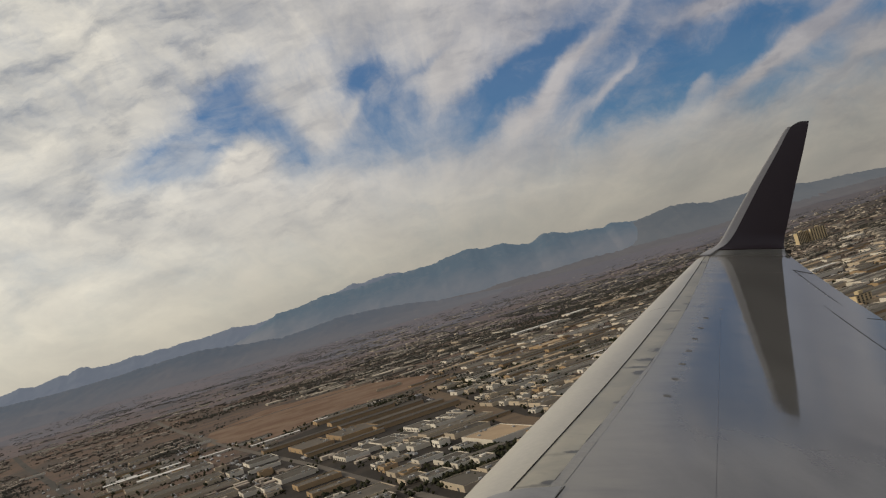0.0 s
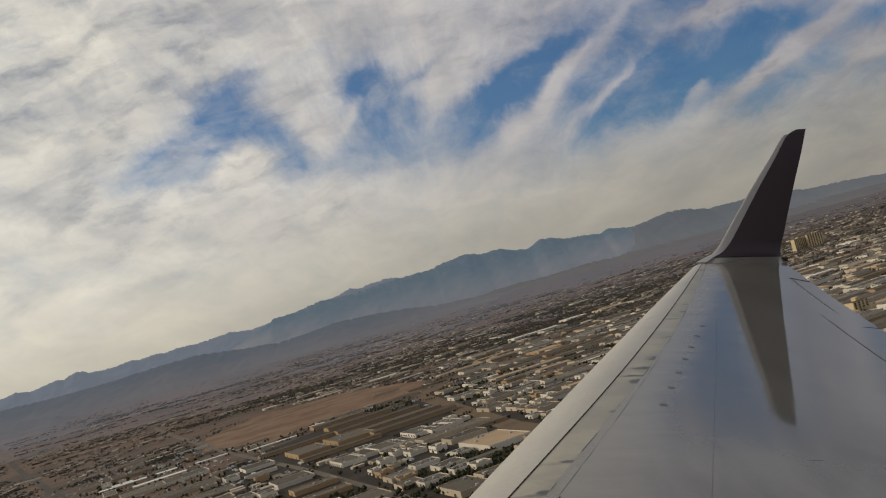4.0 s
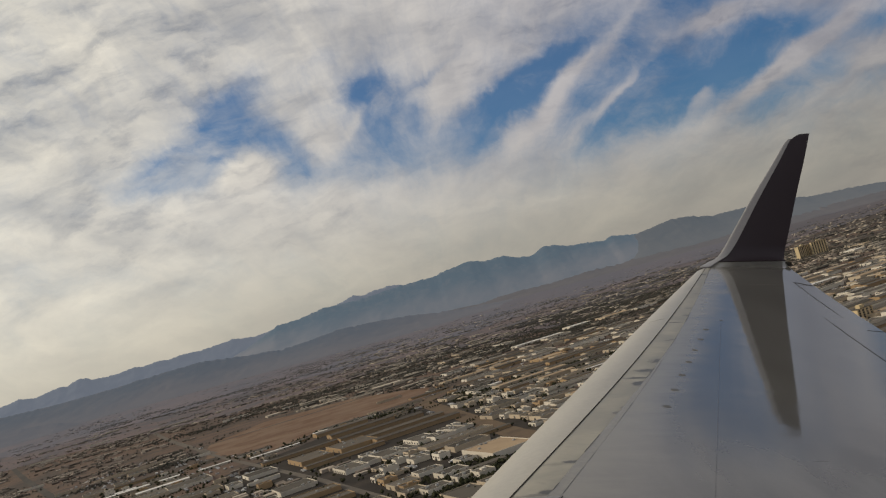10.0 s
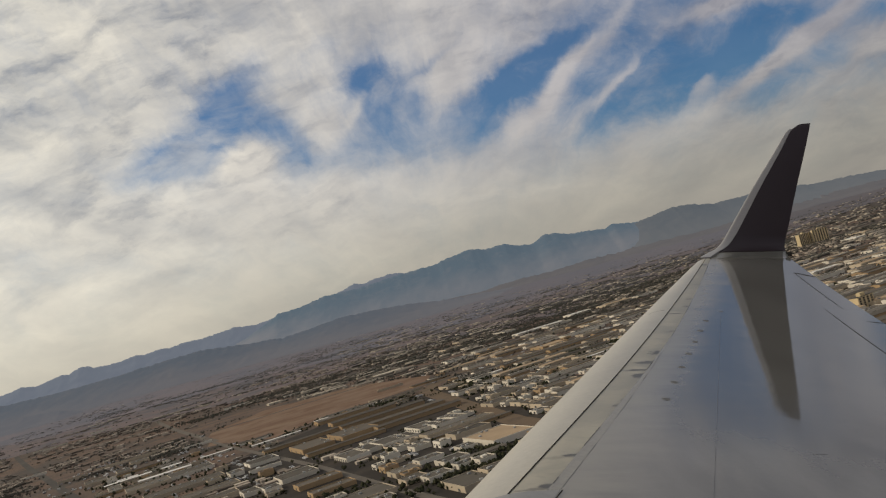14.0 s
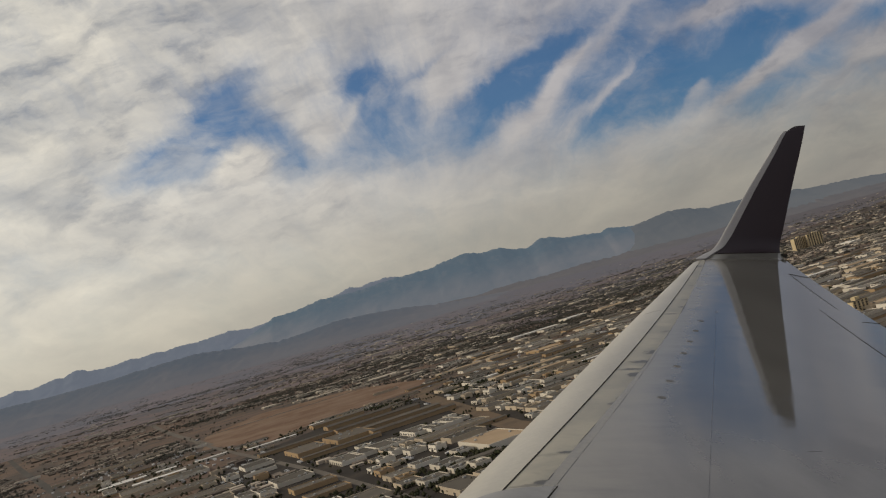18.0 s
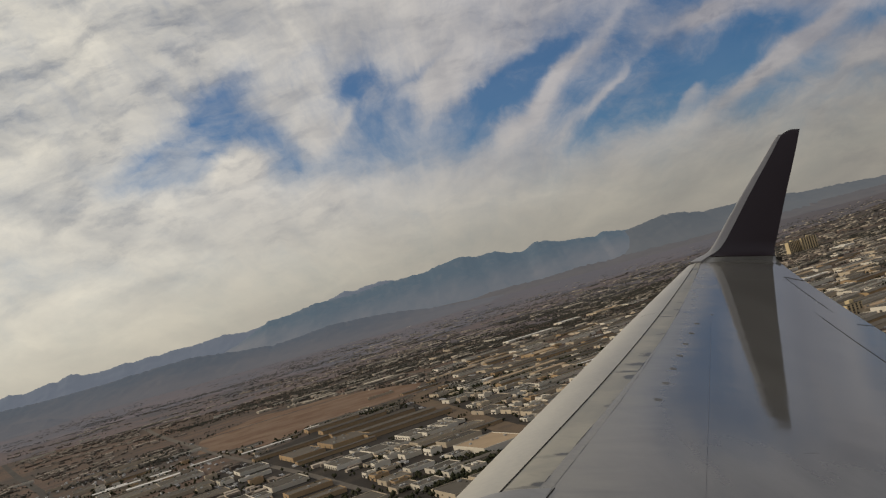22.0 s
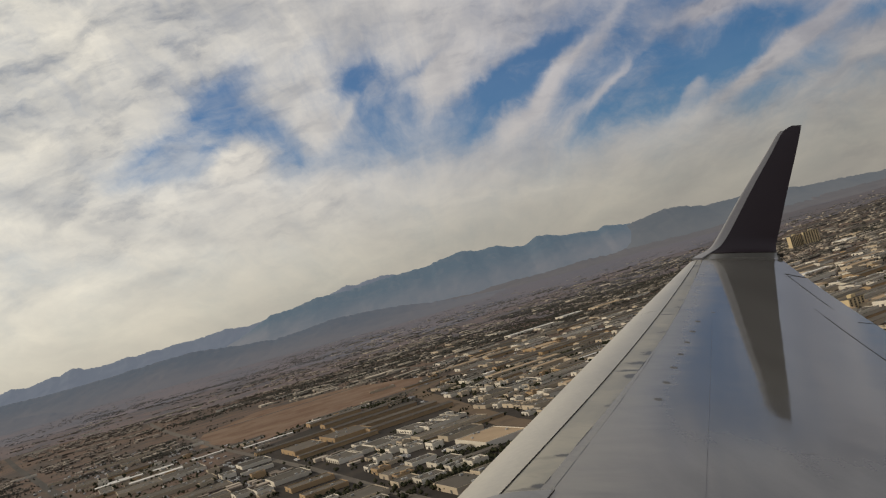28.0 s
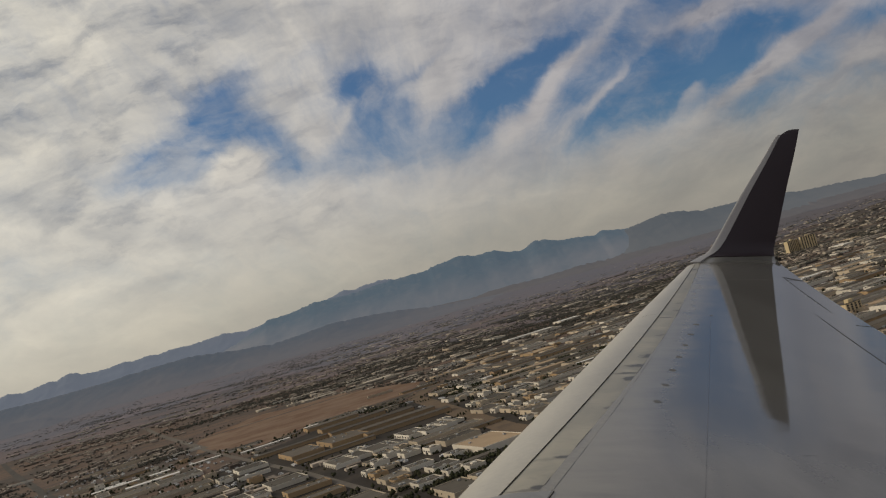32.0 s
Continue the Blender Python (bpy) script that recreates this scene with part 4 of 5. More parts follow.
def office(x, y, wide, long, high, wall, roof):
    """A small office block: parapet, a band of dark windows on its lit front, an entrance and a lift house."""
    ob = tagged(new("office_block"), f"small {WORDS[wall]} office block with dark windows and a flat roof", "office block", "offices of the industrial quarter")
    ob.matrix_world = Matrix.Translation((x, y, land(x, y))) @ GRID
    w, l = wide / 2, long / 2
    part("wall", mesh_of("wall", *boxes(walls_of(w, l, high + 0.9)), wall + "_wall"), ob)
    part("roof", mesh_of("roof", *boxes([(-w + 0.5, w - 0.5, -l + 0.5, l - 0.5, high - 0.6, high)]), roof + "_roof"), ob)
    for i in range(max(2, int(wide / 7))):
        part("window", pane_mesh, ob, at=Matrix.Translation((-w + wide * (i + 0.5) / max(2, int(wide / 7)), -l, high * 0.42)))
    part("entrance", mesh_of("entrance", *boxes([(-1.6, 1.6, -l - 1.2, -l + 0.1, 0, 2.7)]), "door"), ob)
    part("lift_house", mesh_of("lift_house", *boxes([(-w * 0.3, w * 0.2, -l * 0.2, l * 0.4, high, high + 1.6)]), wall + "_wall"), ob)
    keep_clear(x, y, w, l)
    return ob


warehouse(5, 988, 80, 52, 8.7, "white", "tan")
warehouse(-28, 1075, 30, 49, 8.1, "cream", "grey")
warehouse(-42, 1139, 30, 97, 7.8, "cream", "grey")
warehouse(-49, 1227, 52, 24, 7.1, "whited", "grey")
warehouse(-65, 1205, 46, 33, 7.2, "white", "grey")
warehouse(-91, 1220, 57, 33, 6.5, "whited", "grey")
warehouse(-113, 1173, 44, 24, 6.4, "white", "grey")
warehouse(-133, 1164, 54, 38, 7.4, "whited", "grey")
warehouse(-163, 1154, 49, 24, 6.7, "white", "grey")
warehouse(-181, 1135, 56, 33, 6.7, "whited", "grey")
warehouse(-89, 1062, 24, 22, 6.6, "white", "grey")
warehouse(-207, 1362, 84, 60, 8.0, "ochre", "brown")
warehouse(-267, 1330, 84, 50, 8.4, "ochre", "brown")
long_shed(-262, 1640, 30, 100, 7.0, "ochre", "brown")
long_shed(-172, 1485, 27, 150, 7.2, "ochre", "brown")
long_shed(-135, 1417, 27, 150, 6.6, "ochre", "brown")
long_shed(-104, 1352, 25, 140, 7.2, "ochre", "brown")
long_shed(-214, 1562, 30, 120, 7.4, "ochre", "brown")
long_shed(-302, 1440, 16, 130, 6.0, "ochre", "brown")
long_shed(-206, 1268, 15, 120, 6.0, "ochre", "brown")
warehouse(-100, 934, 29, 30, 6.3, "cream", "grey")
warehouse(-63, 865, 24, 27, 6.1, "white", "grey")
warehouse(-88, 881, 24, 24, 5.8, "cream", "grey")
warehouse(-75, 969, 22, 30, 5.4, "white", "grey")
warehouse(-48, 925, 28, 30, 6.4, "white", "grey")
warehouse(-35, 887, 18, 22, 6.0, "white", "grey")
warehouse(-1, 826, 22, 38, 7.3, "cream", "grey")
warehouse(-32, 797, 53, 33, 7.5, "cream", "grey")
warehouse(-740, 1658, 64, 40, 6.0, "cream", "brown")
warehouse(-706, 1708, 56, 27, 6.2, "cream", "grey")
warehouse(-720, 1830, 51, 37, 6.4, "cream", "grey")
warehouse(-626, 1464, 65, 21, 6.6, "white", "grey")
warehouse(-544, 1392, 58, 67, 6.8, "cream", "grey")
warehouse(-487, 1432, 60, 69, 6.0, "white", "grey")
warehouse(-446, 1269, 47, 112, 6.2, "cream", "grey")
warehouse(-384, 1159, 39, 91, 6.4, "cream", "brown")
warehouse(-348, 1090, 30, 53, 6.6, "cream", "grey")
warehouse(-368, 1262, 34, 20, 6.8, "white", "grey")
warehouse(-343, 1320, 49, 44, 6.0, "white", "grey")
warehouse(-299, 1065, 32, 21, 6.2, "white", "grey")
warehouse(-270, 1051, 27, 20, 6.4, "white", "grey")
warehouse(-249, 1101, 50, 47, 6.6, "white", "grey")
warehouse(-207, 1014, 28, 52, 6.8, "ochre", "brown")
warehouse(-181, 949, 24, 49, 6.0, "ochre", "brown")
warehouse(-138, 859, 44, 59, 6.2, "cream", "grey")
warehouse(-52, 1650, 44, 34, 6.4, "cream", "grey")
warehouse(-22, 1505, 29, 51, 6.6, "white", "grey")
warehouse(7, 1655, 35, 49, 6.8, "white", "grey")
warehouse(28, 1370, 47, 46, 6.0, "cream", "grey")
warehouse(18, 1265, 40, 36, 6.2, "cream", "brown")
warehouse(47, 1197, 31, 18, 6.4, "cream", "grey")
warehouse(77, 1136, 31, 35, 6.6, "cream", "grey")
warehouse(96, 1273, 20, 85, 6.8, "cream", "grey")
warehouse(74, 1394, 24, 57, 6.0, "white", "grey")
warehouse(73, 1480, 20, 40, 6.2, "cream", "grey")
warehouse(107, 1572, 18, 112, 6.4, "white", "grey")
warehouse(133, 1486, 16, 110, 6.6, "cream", "grey")
warehouse(146, 1401, 14, 95, 6.8, "white", "grey")
warehouse(159, 1339, 16, 15, 6.0, "white", "grey")
warehouse(40, 1869, 44, 17, 6.2, "cream", "brown")
warehouse(95, 1844, 53, 54, 6.4, "cream", "brown")
warehouse(170, 1946, 58, 66, 6.6, "ochre", "tan")
warehouse(206, 2553, 37, 160, 6.8, "white", "white")
warehouse(117, 2743, 74, 42, 6.0, "whited", "grey")
warehouse(-39, 2251, 39, 73, 6.2, "white", "grey")
warehouse(-57, 2670, 57, 58, 6.4, "cream", "brown")
warehouse(463, 2716, 55, 99, 6.6, "cream", "tan")
warehouse(344, 2700, 46, 77, 6.8, "white", "white")
warehouse(304, 2210, 44, 34, 6.0, "cream", "grey")
warehouse(262, 1977, 35, 46, 6.2, "cream", "grey")
warehouse(14, 1940, 29, 80, 6.4, "white", "grey")
warehouse(-14, 2806, 54, 56, 6.6, "cream", "grey")
warehouse(160, 2165, 35, 81, 6.8, "white", "grey")
warehouse(228, 1599, 18, 53, 6.0, "white", "grey")
warehouse(283, 1738, 21, 49, 6.2, "cream", "grey")
warehouse(257, 2528, 40, 81, 6.4, "white", "grey")
warehouse(409, 2401, 34, 108, 6.6, "cream", "grey")
warehouse(559, 2718, 45, 79, 6.8, "white", "grey")
warehouse(805, 1973, 30, 91, 6.0, "white", "white")
warehouse(1219, 2703, 58, 46, 6.2, "white", "white")
warehouse(1302, 2825, 64, 38, 6.4, "cream", "tan")
warehouse(1093, 2456, 31, 46, 6.6, "white", "grey")
warehouse(845, 1789, 32, 32, 6.8, "cream", "tan")
warehouse(707, 1691, 29, 61, 6.0, "cream", "grey")
warehouse(798, 1770, 24, 57, 6.2, "cream", "brown")
warehouse(1008, 2136, 34, 68, 6.4, "white", "grey")


# ---------------------------------------------------------------- the far town


def inside(x, y, outline):
    hit = False
    for (x0, y0), (x1, y1) in zip(outline, outline[1:] + outline[:1]):
        if (y0 > y) != (y1 > y) and x < (x1 - x0) * (y - y0) / (y1 - y0) + x0:
            hit = not hit
    return hit


def near_line(x, y, points, d):
    for (x0, y0), (x1, y1) in zip(points, points[1:]):
        L2 = (x1 - x0) ** 2 + (y1 - y0) ** 2
        t = min(1, max(0, ((x - x0) * (x1 - x0) + (y - y0) * (y1 - y0)) / L2))
        if math.hypot(x - x0 - t * (x1 - x0), y - y0 - t * (y1 - y0)) < d:
            return True
    return False


def scatter():
    """Rows of low buildings, houses and trees over the valley, smaller where the floor climbs."""
    town, homes, trees, near = [], [], [], []
    r = random.Random(21)
    for k in range(105000):
        y = r.uniform(700, 4560)
        if r.random() > 0.25 + 0.75 * (y / 4560) ** 2:
            continue
        x = r.uniform(-0.66, 0.66) * y + r.uniform(-100, 100)
        s = 1 - land(x, y) / 170
        zone = noise.noise(Vector((x * 0.0016 / s ** 0.5, y * 0.0022 / s, 5)))
        works = zone + (0.35 if x > -0.14 * y else -0.25) + (0.2 if y < 2000 else -0.05)
        sparse = noise.noise(Vector((x * 0.0022, y * 0.0065 / s ** 0.7, 15)))
        if inside(x, y, FIELD) or inside(x, y, GOLF) or inside(x, y, SHED_YARD):
            continue
        if on_arterial(x, y, 16) or near_line(x, y, STREET, 22) or near_line(x, y, RAIL, 34) or near_line(x, y, BOULEVARD, 30):
            continue
        if x < -0.22 * y and (y < 2600 or sparse < 0.1) and noise.noise(Vector((x * 0.004, y * 0.004, 51))) < 0.16 and r.random() < 0.85:
            continue
        if y > 3600 and r.random() < min(0.93, (y - 3600) / 750):
            continue
        g = 31 * s
        if works > 0.12:
            # snap to rows of the street grid
            a, b = x * E1.x + y * E1.y, x * E2.x + y * E2.y
            a, b = round(a / g) * g, round(b / (g * 0.8)) * g * 0.8 + r.uniform(-3, 3)
            if r.random() < 0.5:
                x, y = a * E1.x + b * E2.x, a * E1.y + b * E2.y
                if on_arterial(x, y, 24) or near_line(x, y, STREET, 26) or near_line(x, y, RAIL, 42) or inside(x, y, FIELD):
                    continue
                w, l, h = r.uniform(4.5, 9) * s, r.choice((7, 12, 20, 34, 48)) * s * r.uniform(0.7, 1.2), r.uniform(3, 5.2) * s
                if r.random() < 0.12:
                    w = w * 2.2
                if y > 640 and sparse > -0.30 and fits(x, y, w, l):
                    if y < 2150 and abs(x) < 0.56 * y and len(near) < 330:
                        near.append((x, y, w, l, h))
                    else:
                        town.append((x, y, w, l, h))
                    occupy(x, y, w, l)
        elif sparse > 0.0 and r.random() < 0.8:
            if free(x, y, 10):
                homes.append((x, y, r.uniform(3.5, 7) * s, r.uniform(5, 10) * s, r.uniform(3, 5) * s))
        belt = noise.noise(Vector((x * 0.0008, y * 0.004, 33)))
        if 2450 < y < 3350 and x > -0.12 * y:
            belt += 0.22 * math.sin(math.pi * (y - 2450) / 900)          # the wooded suburb
        for i in range((7 if y < 3000 else 12) if belt > 0.16 else 1):
            if (sparse > -0.2 or belt > 0.22) and r.random() < 0.75:
                a, b = x + r.uniform(-30, 30), y + r.uniform(-30, 30)
                if free(a, b, 1) and not inside(a, b, FIELD):
                    trees.append((a, b, r.uniform(1.3, 3.2) * s))
    return town, homes, trees, near


def joined(name, rows, mat, label, category):
    verts, faces = [], []
    for x, y, w, l, h in rows:
        z, n = land(x, y), len(verts)
        for cx, cy, cz in box_data(-w, w, -l, l, -2, h):
            verts.append((x + cx * E1.x + cy * E2.x, y + cx * E1.y + cy * E2.y, z + cz))
        faces += [tuple(n + i for i in q) for q in QUADS[1:]]
    return tagged(new(name, mesh_of(name, verts, faces, mat)), label, category, kind="stuff")


def fits(x, y, w, l):
    """Whether a building of half-width w and half-length l still finds room."""
    k = max(1, int(l / w))
    return all(free(x + E2.x * l * q, y + E2.y * l * q, w * 1.05) for q in np.linspace(-0.9, 0.9, k + 1))


def occupy(x, y, w, l):
    k = max(1, int(l / w))
    for q in np.linspace(-0.9, 0.9, k + 1):
        take(x + E2.x * l * q, y + E2.y * l * q, w * 0.95)


def infill():
    """Small works and offices that fill the rest of the paved quarter."""
    r, rows = random.Random(17), []
    for i in range(-16, 30):
        for j in range(-40, 60):
            a, b = i * 33 - 900, j * 27 + 300
            x, y = a * E1.x + b * E2.x, a * E1.y + b * E2.y
            w, l = r.uniform(6, 12), r.uniform(6, 11)
            if inside(x, y, YARD) and not inside(x, y, SHED_YARD) and y < 1500 and free(x, y, max(w, l)) and r.random() < (0.65 if x > -200 else 0.14) and not near_line(x, y, STREET, 20) and not near_line(x, y, RAIL, 26):
                rows.append((x, y, w, l, r.uniform(3.8, 6.5)))
                take(x, y, max(w, l))
    return rows


def shed_rows():
    """Parallel rows of long sheds and warehouses beyond the railway."""
    r = random.Random(41)
    for i in range(-58, 0):
        b = -420.0
        while b < 1900:
            long, wide = r.choice((46, 62, 84, 110, 140)) * r.uniform(0.8, 1.2), r.uniform(17, 27)
            a = i * 40 + r.uniform(-3, 3)
            m = b + long / 2
            x, y = a * E1.x + m * E2.x, a * E1.y + m * E2.y
            b += long + r.choice((9, 14, 30))
            if not (1000 < y < 2350 and -30 < x < 0.52 * y) or inside(x, y, GOLF) or near_line(x, y, RAIL, 40 + long / 3) or on_arterial(x, y, 40) or r.random() < 0.12:
                continue
            if not fits(x, y, wide / 2, long / 2):
                continue
            tint = r.choice(("white", "cream", "cream", "ochre"))
            if r.random() < 0.6:
                long_shed(x, y, wide, long, r.uniform(6, 8), tint, r.choice(("grey", "grey", "brown", "brown", "grey", "tan")))
            else:
                warehouse(x, y, wide * 1.2, long * 0.9, r.uniform(7, 9.5), r.choice(("white", "whited", "cream")), r.choice(("grey", "grey", "brown", "tan")))


shed_rows()
small = infill()
town, homes, trees, near = scatter()
near = sorted(small + near, key=lambda q: q[1])
for x, y, w, l, h in near:
    for q in range(rng.randint(5, 12)):          # shrubs along its sides
        a, b = rng.choice((-1, 1)) * (w + 2.5), rng.uniform(-l, l)
        if rng.random() < 0.4:
            a, b = rng.uniform(-w, w), rng.choice((-1, 1)) * (l + 2.5)
        trees.append((x + a * E1.x + b * E2.x, y + a * E1.y + b * E2.y, rng.uniform(1.0, 2.6)))
    tint = rng.choice(("white", "cream", "cream", "white", "ochre"))
    if l > 1.9 * w:
        long_shed(x, y, 2 * w, 2 * l, h, tint, rng.choice(("grey", "grey", "brown", "white")))
    elif w * l < 75 or rng.random() < 0.25:
        office(x, y, 2 * w, 2 * l, h * 1.1, tint, rng.choice(("grey", "brown")))
    else:
        warehouse(x, y, 2 * w, 2 * l, h, rng.choice(("white", "whited", "cream", "cream")), rng.choice(("grey", "grey", "grey", "brown")))
for k in range(1700):
    x, y = rng.uniform(-760, 900), rng.uniform(760, 2300)
    if abs(x) < 0.62 * y and noise.noise(Vector((x * 0.006, y * 0.006, 71))) > -0.05 and free(x, y, 2) and not inside(x, y, FIELD) and not inside(x, y, SHED_YARD) and not near_line(x, y, STREET, 7) and not near_line(x, y, RAIL, 13):
        a = rng.uniform(0, 14)
        for i in range(rng.randint(1, 5)):          # short rows along the kerbs
            trees.append((x + E2.x * (a + 5 * i), y + E2.y * (a + 5 * i), rng.uniform(0.9, 2.1)))
joined("distant_buildings", town, "town", "low pale flat-roofed buildings in rows across the valley", "buildings")
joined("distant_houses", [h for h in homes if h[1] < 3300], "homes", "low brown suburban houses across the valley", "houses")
joined("far_suburb", [h for h in homes if h[1] >= 3300], "suburb", "small houses at the far side of the valley, greyed as by haze", "houses")


def parked():
    """Cars and vans in rows on the paved yards."""
    r, rows = random.Random(9), []
    for k in range(1500):
        x, y = r.uniform(-900, 800), r.uniform(760, 2100)
        if not free(x, y, 7) or abs(x) > 0.6 * y or inside(x, y, FIELD) or inside(x, y, SHED_YARD) or near_line(x, y, STREET, 12) or near_line(x, y, RAIL, 18):
            continue
        for i in range(r.randint(3, 11)):
            a, b = x + E1.x * i * 3.0, y + E1.y * i * 3.0
            if r.random() < 0.75 and free(a, b, 3):
                rows.append((a, b, 0.95, r.uniform(2.1, 2.7), r.uniform(1.4, 2.2)))
    return rows


joined("parked_cars", parked(), "car", "parked cars and vans in rows on dark asphalt", "cars")


def grove(rows):
    verts, faces = [], []
    r = random.Random(4)
    for x, y, q in rows:
        z = land(x, y)
        for k in range(2):
            ox, oy, oz, s = r.uniform(-q, q) * 0.5, r.uniform(-q, q) * 0.5, q * r.uniform(0.7, 1.3), q * r.uniform(0.6, 1.0)
            n = len(verts)
            for dx, dy, dz in ((1, 0, 0), (0, 1, 0), (-1, 0, 0), (0, -1, 0), (0, 0, 1), (0, 0, -1)):
                j = r.uniform(0.7, 1.25) * s
                verts.append((x + ox + dx * j, y + oy + dy * j, z + oz + dz * j))
            for a in range(4):
                faces += [(n + a, n + (a + 1) % 4, n + 4), (n + (a + 1) % 4, n + a, n + 5)]
    return verts, faces


# foliage paled with distance, haze put into its base colour
MAT["mid_leaf"] = material("haze_paled_foliage", varied((0.062, 0.062, 0.052), (0.095, 0.090, 0.076), 0.3, 0.5), 0.95)
MAT["dusty_leaf"] = material("haze_greyed_foliage", varied((0.088, 0.086, 0.082), (0.112, 0.108, 0.104), 0.3, 0.4), 0.95)
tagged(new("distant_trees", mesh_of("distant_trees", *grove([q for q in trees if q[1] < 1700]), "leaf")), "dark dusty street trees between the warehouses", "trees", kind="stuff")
tagged(new("suburb_trees", mesh_of("suburb_trees", *grove([q for q in trees if 1700 <= q[1] < 3200]), "mid_leaf")), "dark trees between the suburban houses, paled as by haze", "trees", kind="stuff")
tagged(new("far_trees", mesh_of("far_trees", *grove([q for q in trees if q[1] >= 3200]), "dusty_leaf")), "grey-green trees at the far side of the valley, paled as by haze", "trees", kind="stuff")

# long pale sheds out on the plain
for x, y, wide, long, tint in ((-1449, 2974, 9, 110, "white"), (-318, 1234, 5, 46, "white"), (-1316, 3083, 8, 70, "white"), (-770, 1922, 12, 150, "cream"), (-546, 1501, 12, 120, "cream"),
                               (-732, 2698, 10, 80, "white"), (-193, 1961, 5, 60, "cream"), (-867, 1840, 14, 60, "cream"), (-1124, 2188, 12, 60, "white"), (-600, 1843, 10, 60, "white"), (-529, 2567, 12, 60, "white")):
    warehouse(x, y, wide, long, 6, tint, "white" if tint == "white" else "grey", "long low shed with a pale roof on open ground")

# ---------------------------------------------------------------- hotel blocks in the middle distance
MAT["hotel_wall"] = material("pale_gold_stucco", varied((0.62, 0.50, 0.30), (0.58, 0.47, 0.30), 0.05, 0.25), 0.8)
MAT["glass"] = material("dark_window_glass", varied((0.035, 0.035, 0.038), (0.06, 0.055, 0.05), 0.3, 0.2), 0.15)


def slab_hotel(x, y, z, wide, deep, floors, turn, label):
    """A slab with a stripe of windows on every floor of both long sides."""
    ob = tagged(new("hotel"), label, "hotel")
    ob.matrix_world = Matrix.Translation((x, y, z)) @ Matrix.Rotation(radians(turn), 4, "Z")
    high = floors * 3.4 + 3
    part("wall", mesh_of("wall", *boxes([(-wide / 2, wide / 2, -deep / 2, deep / 2, -3, high)]), "hotel_wall"), ob)
    part("roof", mesh_of("roof", *boxes([(-wide / 2 + 0.6, wide / 2 - 0.6, -deep / 2 + 0.6, deep / 2 - 0.6, high, high + 0.5)]), "grey_roof"), ob)
    part("lift_house", mesh_of("lift_house", *boxes([(-5, 5, -deep / 4, deep / 4, high + 0.5, high + 5)]), "hotel_wall"), ob)
    pane = mesh_of("window", *boxes([(-2.1, 2.1, -0.15, 0.15, 0, 2.7)]), "glass")
    n = int(wide / 7.4)
    for f in range(floors):
        for i in range(n):
            part("window", pane, ob, at=Matrix.Translation((-wide / 2 + wide * (i + 0.5) / n, -deep / 2, 3 + f * 3.4)))
    return ob


slab_hotel(1165, 2935, 12, 52, 16, 11, 24, "pale gold hotel slab with rows of dark windows")
slab_hotel(1216, 2925, 12, 48, 16, 12, -8, "pale gold hotel wing with rows of dark windows")
slab_hotel(541, 1229, 0, 34, 14, 4, 30, "ochre office block with dark windows beside the boulevard")

# ---------------------------------------------------------------- the airport and what lies behind the aircraft
MAT["turf"] = material("golf_turf", worn((0.050, 0.085, 0.020), (0.085, 0.090, 0.030), 0.02, 0.7, 6), 0.95)
MAT["sand"] = material("bunker_sand", worn((0.46, 0.38, 0.27), (0.36, 0.29, 0.2), 0.1), 0.95)
MAT["water"] = material("pond_water", worn((0.05, 0.055, 0.055), (0.07, 0.07, 0.06), 0.02), 0.05)
MAT["gold"] = material("gold_mirror_glass", varied((0.62, 0.36, 0.08), (0.52, 0.30, 0.07), 0.02, 0.3), 0.22, 0.75)
MAT["rib"] = material("pale_rib", varied((0.66, 0.56, 0.40), (0.6, 0.5, 0.36), 0.2, 0.2), 0.7)
MAT["sign"] = material("sign_panel", varied((0.16, 0.045, 0.035), (0.18, 0.05, 0.04), 0.2, 0.2), 0.6)
MAT["dark_panel"] = material("dark_panel", varied((0.030, 0.030, 0.034), (0.045, 0.043, 0.045), 0.1, 0.3), 0.3)
MAT["jet"] = material("white_jet_paint", varied((0.76, 0.76, 0.75), (0.68, 0.68, 0.67), 0.5, 0.15), 0.3)
MAT["drab"] = material("drab_grey_paint", varied((0.21, 0.22, 0.22), (0.18, 0.19, 0.19), 0.3, 0.3), 0.6)
MAT["yellow"] = material("yellow_marking", worn((0.55, 0.40, 0.06), (0.4, 0.3, 0.1), 0.5), 0.8)

ribbon("runway", [(420, 330), (1000, 338), (1900, 345)], 46, "asphalt", "dark asphalt runway with pale edge lines", 0.2)
for off in (-20, 20):
    ribbon("runway_line", [(420, 330 + off), (1000, 338 + off), (1900, 345 + off)], 1.2, "white_roof", "white runway edge line", 0.24)
ribbon("infield", [(500, 430), (1000, 436), (1900, 442)], 96, "field", "tan graded earth beside the runway", 0.12)
ribbon("taxiway", [(500, 530), (900, 545), (1900, 560)], 34, "concrete", "pale concrete taxiway", 0.22)
sheet("apron", [(560, 600), (1180, 585), (1420, 620), (1400, 860), (1033, 1014), (852, 930), (640, 1060)], "lots", "dark parking apron of the airport", "apron", 0.14)
for k in range(2):
    ribbon("taxi_marking", [(960 + 7 * k, 455), (967 + 7 * k, 500)], 2.5, "yellow", "yellow hold marking across the strip", 0.3)


def tube(rings, n=12):
    """A body of round rings (x, radius, z)."""
    return lofted([[(x, r * math.cos(a), z + r * math.sin(a)) for a in np.linspace(0, 2 * math.pi, n, endpoint=False)] for x, r, z in rings])


